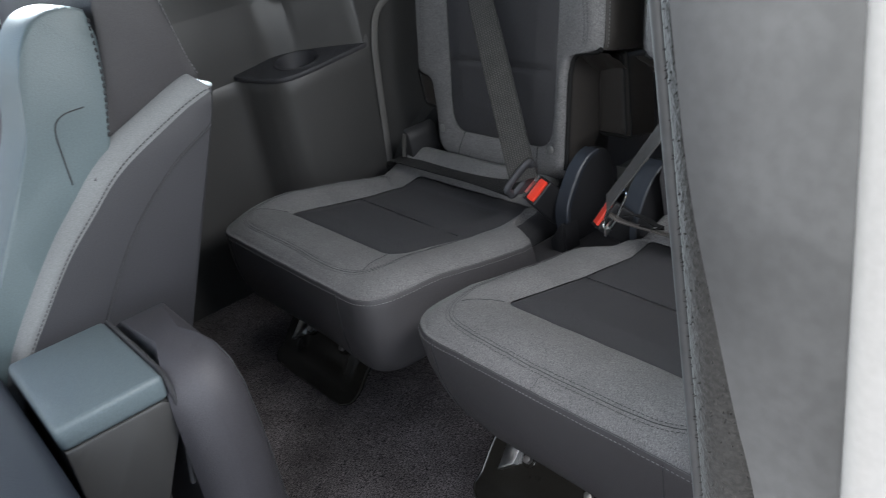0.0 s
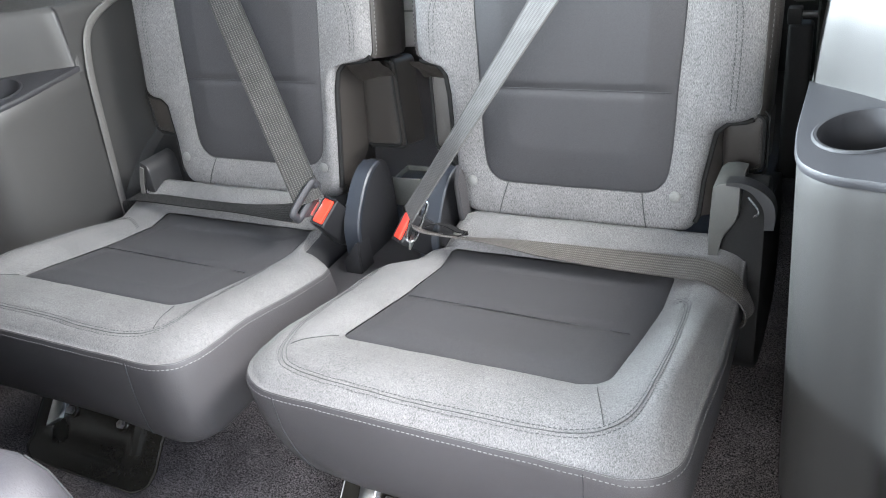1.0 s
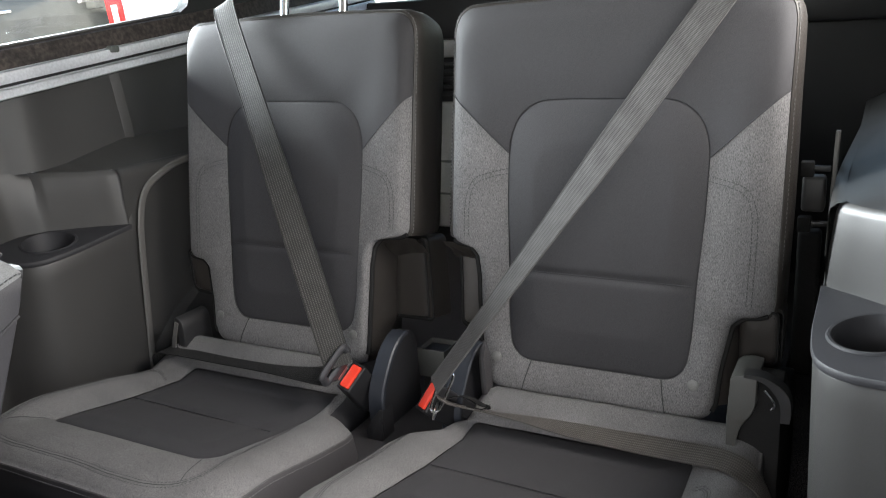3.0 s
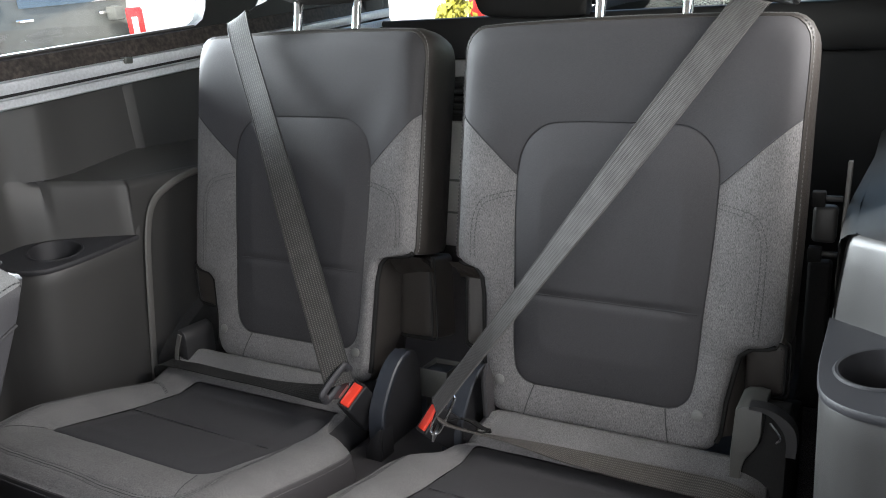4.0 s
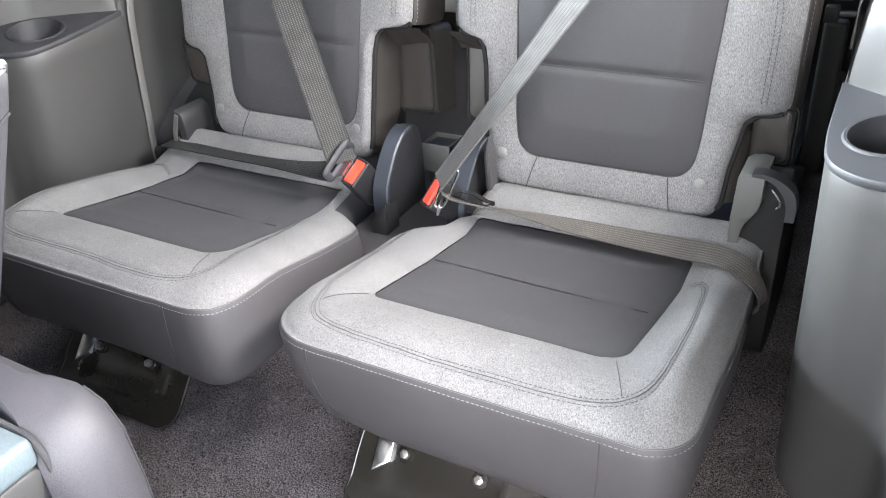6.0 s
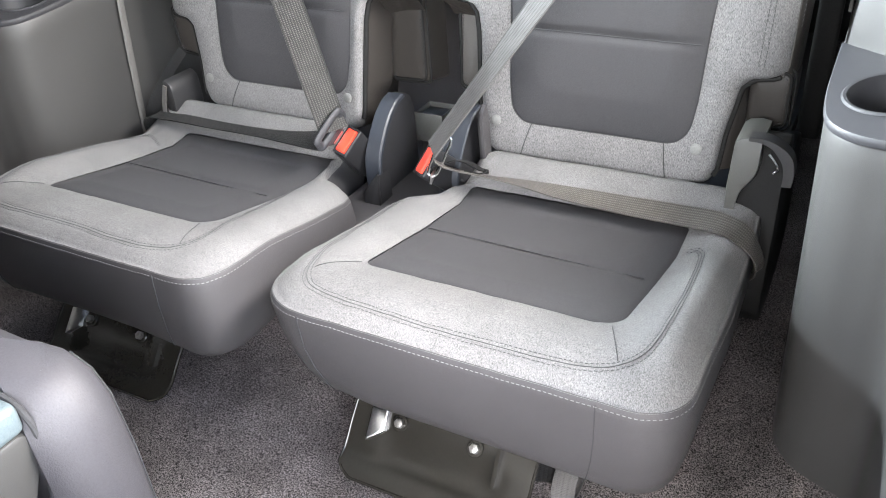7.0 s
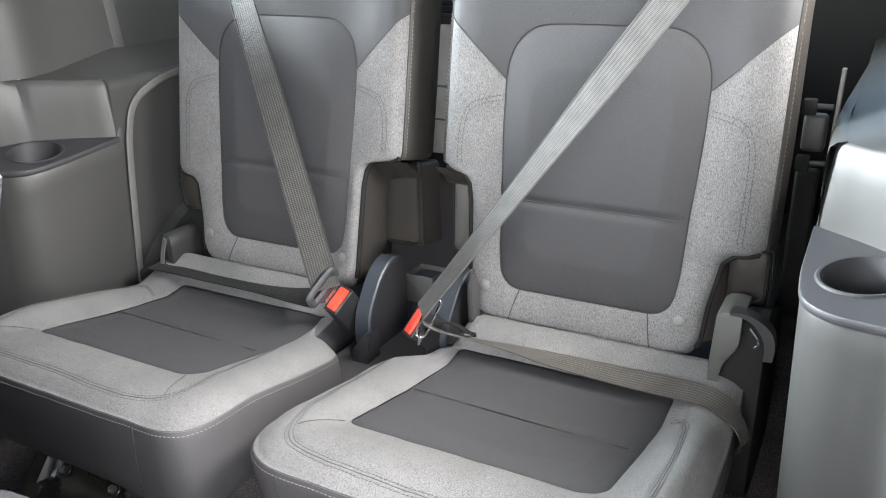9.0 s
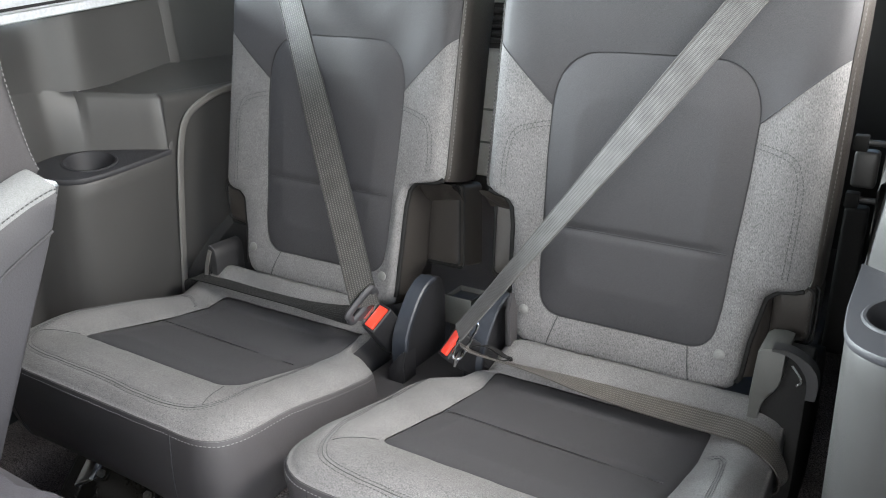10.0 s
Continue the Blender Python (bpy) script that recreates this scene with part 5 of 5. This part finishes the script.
edge_l = smooth_line([(0.122, 0.042, 0.574), (0.122, 0.036, 0.590), (0.122, -0.031, 0.564), (0.122, -0.107, 0.530), (0.122, -0.153, 0.490), (0.122, -0.192, 0.447), (0.122, -0.241, 0.387), (0.122, -0.279, 0.331), (0.122, -0.32, 0.25)], 8)
strip = edge_r
tuck = np.clip((np.arange(len(edge_r)) - 2) / 8, 0, 1)[:, None]
over = np.array((0.0, -0.010, 0.012))
part("shoulder_strip", loft([edge_r + np.array((-0.004, -0.004, -0.02)) * tuck, edge_r, edge_r + np.array((-0.001, -0.004, 0.005)), edge_r * 0.75 + edge_l * 0.25 + over * 0.8, edge_r * 0.5 + edge_l * 0.5 + over,
     edge_r * 0.25 + edge_l * 0.75 + over * 0.9, edge_l + over * 0.4, edge_l + np.array((-0.004, -0.002, -0.02)) * tuck], closed=False), HEATHER_LIT, sec, "heather cloth strip lightened for the light on it")
part("strip_stitching", dashes(strip + np.array((0.0012, 0.0, -0.002)), np.tile((1.0, 0, 0), (len(strip), 1)), 0.0036, 0.0022, 0.0007), THREAD_DARK, sec, kind="stuff")
crease = smooth_line([(0.153, 0.035, 0.535), (0.153, -0.03, 0.50), (0.153, -0.10, 0.44), (0.153, -0.16, 0.36), (0.153, -0.19, 0.30), (0.153, -0.205, 0.22)], 8)
part("shell_seam", tube(crease, 0.0018, 6), SEAM, sec)
rear = smooth_line([(0.1265, 0.026, 0.735), (0.1265, 0.028, 0.69), (0.1265, 0.040, 0.62), (0.1265, 0.049, 0.59)], 8)
part("edge_stitching", dashes(rear, np.tile((1.0, 0, 0), (len(rear), 1)), 0.0032, 0.0024, 0.0006), THREAD, sec, kind="stuff")
frs = smooth_line([(0.1432, -0.062, 0.69), (0.1432, -0.070, 0.62), (0.1432, -0.086, 0.555)], 8)
part("edge_stitching", dashes(frs, np.tile((1.0, 0, 0), (len(frs), 1)), 0.005, 0.003, 0.0012), SEAM, sec, kind="stuff")
part("headrest_sleeve", disc((0.06, 0.0, 0.765), (0, 0, 1), 0.016, 0.012, 16), PLASTIC_BLACK, sec)
part("headrest_post", tube([(0.06, 0.0, 0.77), (0.06, 0.0, 0.84)], 0.006, 10), CHROME, sec, "chrome post")
arm = thing("centre_armrest", "folded slate leather centre armrest with rounded rear end", "armrest", at=(0.31, -0.63, 0.0))
part("lid", box(-0.10, 0.077, -0.108, 0.0, 0.352, 0.381, 0.007, 3), LEATHER_LID, arm, "padded leather lid tinted with blue window light")
part("side_panel", prism(resample([(-0.106, 0.352), (-0.002, 0.352), (0.002, 0.32), (-0.04, 0.235), (-0.108, 0.22), (-0.106, 0.352)], 40), "x", -0.10, 0.075, 0.004), PLASTIC, arm, "charcoal plastic armrest side")
body = []
for k, (z, g) in enumerate(((0.012, 0.010), (0.15, 0.010), (0.26, 0.008), (0.322, 0.003), (0.350, -0.006), (0.367, -0.020), (0.375, -0.037))):
    o = [(-0.12, 0.004), (0.04, 0.004)] + arc(0.055, 0.035, 0.045, -60, 0, 5) + arc(0.055, 0.032, 0.045, 0, 80, 6) + [(0.02, 0.078), (-0.12, 0.078)]
    c_ = np.array((-0.02, 0.035))
    q = np.array(o)
    d = q - c_
    ln = np.linalg.norm(d, axis=1)[:, None]
    q = c_ + d * (ln + g) / ln
    body.append([(x, y, z + 0.006 * math.sin((x + 0.1) * 9)) for x, y in q])
part("rear_end", loft(body, caps=(False, True)), LEATHER, arm, "rounded slate leather end")
part("end_seam", tube([(b_[13][0], b_[13][1] + 0.0006, b_[13][2]) for b_ in body[:6]], 0.0012, 6), SEAM, arm)
part("groove_piping", tube(smooth_line([(-0.10, 0.003, 0.376), (0.03, 0.003, 0.377), (0.072, 0.003, 0.368), (0.080, 0.002, 0.33), (0.078, -0.01, 0.25)], 6), 0.003, 8), SEAM, arm)

cus = thing("bench_seat", "dark navy leather second-row bench cushion", "car seat", at=(0.30, -1.0, 0.0))
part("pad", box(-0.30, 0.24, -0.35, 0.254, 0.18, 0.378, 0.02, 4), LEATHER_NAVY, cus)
part("base", box(-0.28, 0.22, -0.33, 0.2, 0.012, 0.19, 0.01), PLASTIC_BLACK, cus)

# ---- door opening: seal, jamb, outer edge ----
seal = thing("door_seal", "dark fuzzy rubber seal along the door opening", "door seal", at=(1.008, -0.60, 0))
seal["kind"] = "structure"
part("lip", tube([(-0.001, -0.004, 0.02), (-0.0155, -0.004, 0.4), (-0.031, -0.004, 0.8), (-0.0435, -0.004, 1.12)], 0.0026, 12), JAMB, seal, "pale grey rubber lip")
bead = part("bead", tube([(0.0155, 0, 0.02), (0.001, 0, 0.4), (-0.0145, 0.0, 0.8), (-0.027, 0.0, 1.12)], 0.015, 16), RUBBER, seal)
rnd = random.Random(3)
fv, ff = [], []
for _ in range(2600):
    z, an = rnd.uniform(0.05, 1.1), rnd.uniform(2.6, 5.6)
    x0 = float(np.interp(z, (0.02, 0.4, 0.8, 1.12), (0.0155, 0.001, -0.0145, -0.027)))
    c = Vector((x0 + 0.0146 * math.cos(an), 0.0146 * math.sin(an), z))
    n_ = Vector((math.cos(an), math.sin(an), rnd.uniform(-0.5, 0.5))) * rnd.uniform(0.0006, 0.0014)
    w_ = Vector((-math.sin(an), math.cos(an), 0)) * 0.0005
    k = len(fv)
    fv += [c - w_, c + w_, c + n_, c + Vector((0, 0, 0.0007))]
    ff += [(k, k + 1, k + 2), (k + 1, k + 3, k + 2), (k + 3, k, k + 2)]
part("fuzz", (fv, ff), RUBBER, bead, "short dark fibres", kind="stuff")
inner_ = smooth_line([(0.985, 1.13), (0.992, 0.90), (0.996, 0.80), (0.999, 0.735), (1.002, 0.70), (1.0075, 0.668), (1.014, 0.633), (1.021, 0.60), (1.035, 0.50), (1.040, 0.30), (1.040, 0.0)], 4)
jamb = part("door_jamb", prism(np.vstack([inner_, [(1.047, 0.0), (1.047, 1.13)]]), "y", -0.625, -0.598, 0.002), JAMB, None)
tagged(part("body_edge", box(1.0475, 1.072, -0.638, -0.598, 0.0, 1.13, 0.009, 4), BODY_EDGE, None), "white body edge beside the door jamb, darkened as shade", "body panel", kind="structure")
tagged(jamb, "pale grey painted door jamb beside the opening", "door jamb", kind="structure")
tagged(part("door_sill", box(0.96, 1.06, -1.9, -0.60, -0.05, 0.03, 0.01), PLASTIC_BLACK, None), "black plastic door sill step", "sill", kind="structure")
tagged(part("wall_front_bulkhead", box(-0.5, 1.06, -2.6, -2.5, -0.1, 0.7, 0.01), PLASTIC_BLACK, None), "black dashboard bulkhead at the front", "bulkhead", kind="structure")
screen = part("windscreen", prism([(-2.53, 0.70), (-1.90, 1.125), (-1.90, 1.131), (-2.54, 0.704)], "x", -0.45, 1.0), GLASS, None)
screen.visible_shadow = False
tagged(screen, "clear sloping windscreen glass at the car front", "windscreen", kind="structure")
shell = thing("front_body", "white painted front end and wheels of the car", "car body", at=(MID, -2.6, 0))
part("bonnet", prism(smooth_line([(0.0, -0.1), (0.0, 0.66), (-0.25, 0.69), (-0.75, 0.66), (-1.0, 0.56), (-1.06, 0.3), (-1.02, -0.1)], 4).tolist(), "x", -0.77, 0.77, 0.02), WHITE, shell)
for sx in (-1, 1):
    for wy in (-0.52, 3.05):
        gap_ = -0.5 + 0.39 - (CAR @ Vector((MID, wy - 2.6, 0))).z
        tyre_ = part("wheel", loft([[(sx * x, wy + r * math.cos(a), gap_ + r * math.sin(a)) for a in np.arange(40) * math.pi / 20] for r, x in ((0.22, 0.60), (0.36, 0.60), (0.39, 0.63), (0.39, 0.79), (0.36, 0.82), (0.22, 0.82))]), TYRE, shell)
        part("rim", disc((sx * 0.70, wy, gap_), (sx, 0, 0), 0.225, 0.10, 28), STEEL, tyre_)

# ---- outside ----
spare = thing("spare_wheel", "black tyre spare wheel hung outside the tailgate", "wheel", at=(0.33, 1.36, 0.512))
ca = np.arange(48) * 2 * math.pi / 48
part("tyre", loft([[(r * math.cos(a), y, r * math.sin(a)) for a in ca] for r, y in ((0.22, -0.08), (0.30, -0.11), (0.36, -0.10), (0.385, -0.07), (0.39, 0.0), (0.385, 0.07), (0.36, 0.10), (0.30, 0.11), (0.22, 0.08))]), TYRE, spare)
for k in range(36):
    a = k * math.pi / 18
    part("tread_block", moved(box(-0.02, 0.02, -0.085, 0.085, -0.006, 0.008, 0.003), Matrix.Rotation(-a, 4, "Y") @ Matrix.Translation((0, 0, 0.392))), TYRE, spare)
part("rim", disc((0, -0.06, 0), (0, 1, 0), 0.23, 0.1, 32), STEEL, spare)
ground = link_mesh("ground", [(-400, -400, -0.5), (400, -400, -0.5), (400, 400, -0.5), (-400, 400, -0.5)], [(0, 1, 2, 3)], ASPHALT, at=Matrix())
tagged(ground, "grey asphalt car park ground", "asphalt", kind="structure")


def vehicle(name, label, at, yaw, paint, profile, glass_band, length, sill=1.05):
    t = thing(name, label, "car", "parked cars", at)
    t.matrix_basis = pose(*at, 0, 0, yaw)
    half = 0.95
    rings = []
    for k, w in enumerate((-1, -0.97, -0.9, 0.9, 0.97, 1)):
        s = 0.94 if abs(w) == 1 else (0.98 if abs(w) == 0.97 else 1.0)
        cx_, cz_ = length / 2, 0.8
        rings.append([(cx_ + (x - cx_) * s, half * w * (1 - 0.14 * max(0, (z - 1.0) / 0.8)), cz_ + (z - cz_) * s) for x, z in profile])
    part("body", loft(rings, caps=(True, True)), paint, t, smooth=False)
    for s in (-1, 1):
        for a, b in glass_band:
            y = lambda z: s * (half * (1 - 0.14 * max(0, (z - 1.0) / 0.8)) + 0.006)
            q = [(a + 0.05, y(sill), sill), (b - 0.05, y(sill), sill), (b - 0.12, y(sill + 0.45), sill + 0.45), (a + 0.1, y(sill + 0.45), sill + 0.45)]
            part("window", (q, [(0, 1, 2, 3)]), GLASS_DARK, t, smooth=False)
        for x in (0.85, length - 0.95):
            wh = part("wheel", disc((x, s * 0.78, 0.36), (0, s, 0), 0.36, 0.2, 28), TYRE, t)
            part("rim", disc((x, s * 0.98, 0.36), (0, s, 0), 0.22, 0.012, 20), STEEL, wh)
        for x in (1.9, 2.9):
            part("door_handle", box(x, x + 0.2, *sorted((s * 0.955, s * 0.985)), sill - 0.14, sill - 0.105, 0.008), CHROME, t)
        part("tail_lamp", box(-0.02, 0.12, *sorted((s * 0.79, s * 0.945)), 0.82, 1.17, 0.02), LAMP_RED, t)
        part("mirror", box(length - 1.75, length - 1.6, *sorted((s * 0.95, s * 1.13)), 1.02, 1.18, 0.03), paint, t)
    return t


SUV = [(0.0, 0.35), (0.0, 1.15), (0.15, 1.7), (0.4, 1.87), (2.9, 1.87), (3.7, 1.27), (4.5, 1.15), (4.75, 0.9), (4.75, 0.35)]
PICKUP = [(0.0, 0.5), (0.0, 1.34), (0.08, 1.36), (1.75, 1.36), (1.85, 1.9), (3.2, 1.95), (3.9, 1.35), (5.2, 1.15), (5.45, 0.9), (5.45, 0.45)]
VAN = [(0.0, 0.4), (0.0, 1.2), (0.1, 1.95), (0.4, 2.05), (3.8, 2.0), (4.5, 1.2), (5.2, 1.05), (5.3, 0.8), (5.3, 0.4)]
vehicle("parked_suv", "grey sport utility car parked outside", (-8.18, 2.84, -0.5), 87, CAR_DARK, SUV, ((0.5, 1.85), (1.95, 3.3)), 4.75, 1.24)
truck = vehicle("parked_pickup", "white pickup truck with red tail lamps parked outside", (-5.23, 5.73, -0.5), 140, CAR_WHITE, PICKUP, ((1.95, 3.3),), 5.45, 1.32)
part("tailgate_handle", box(-0.03, 0.0, -0.14, 0.10, 1.10, 1.16, 0.01), GREY_METAL, truck)
part("badge", disc((0.0, 0.0, 0.93), (-1, 0, 0), 0.07, 0.01, 20), GREY_METAL, truck)
part("bumper", box(-0.18, 0.05, -0.93, 0.93, 0.45, 0.66, 0.03), CHROME, truck)
for k_ in (-1, 1):
    part("reverse_lamp", box(-0.028, -0.015, *sorted((k_ * 0.845, k_ * 0.90)), 0.90, 1.08, 0.004), WHITE, truck)
vehicle("parked_van", "white van with red tail lamps parked behind the car", (-2.19, 7.18, -0.5), 147, CAR_WHITE, VAN, ((0.5, 1.6), (1.7, 3.6)), 5.3)


def shrub(name, label, at, rx, rz, n):
    t = thing(name, label, "shrub")
    t.matrix_basis = Matrix.Translation(at)
    rnd = random.Random(5)
    v, f = [], []
    for _ in range(n):
        a, b, r = rnd.uniform(0, 6.283), rnd.uniform(0, 1.5), rnd.uniform(0.55, 1.0)
        c = Vector((rx * r * math.cos(a) * math.cos(b), rx * r * math.sin(a) * math.cos(b), 0.1 + rz * r * math.sin(b)))
        q = Euler((rnd.uniform(0, 6), rnd.uniform(0, 6), rnd.uniform(0, 6))).to_matrix()
        k = len(v)
        v += [c + q @ Vector(p) * 0.05 for p in ((-1, 0, 0), (0, -0.5, 0.1), (1, 0, 0), (0, 0.5, 0.1))]
        f.append((k, k + 1, k + 2, k + 3))
    part("leaves", (v, f), BUSH, t, kind="stuff")
    part("stems", tube([(0, 0, 0), (0.05, 0, rz * 0.6)], 0.05, 6), TYRE, t)


shrub("flower_bush", "yellow-green flowering bush at the car park edge", (-2.6, 5.8, -0.5), 0.3, 1.0, 1500)
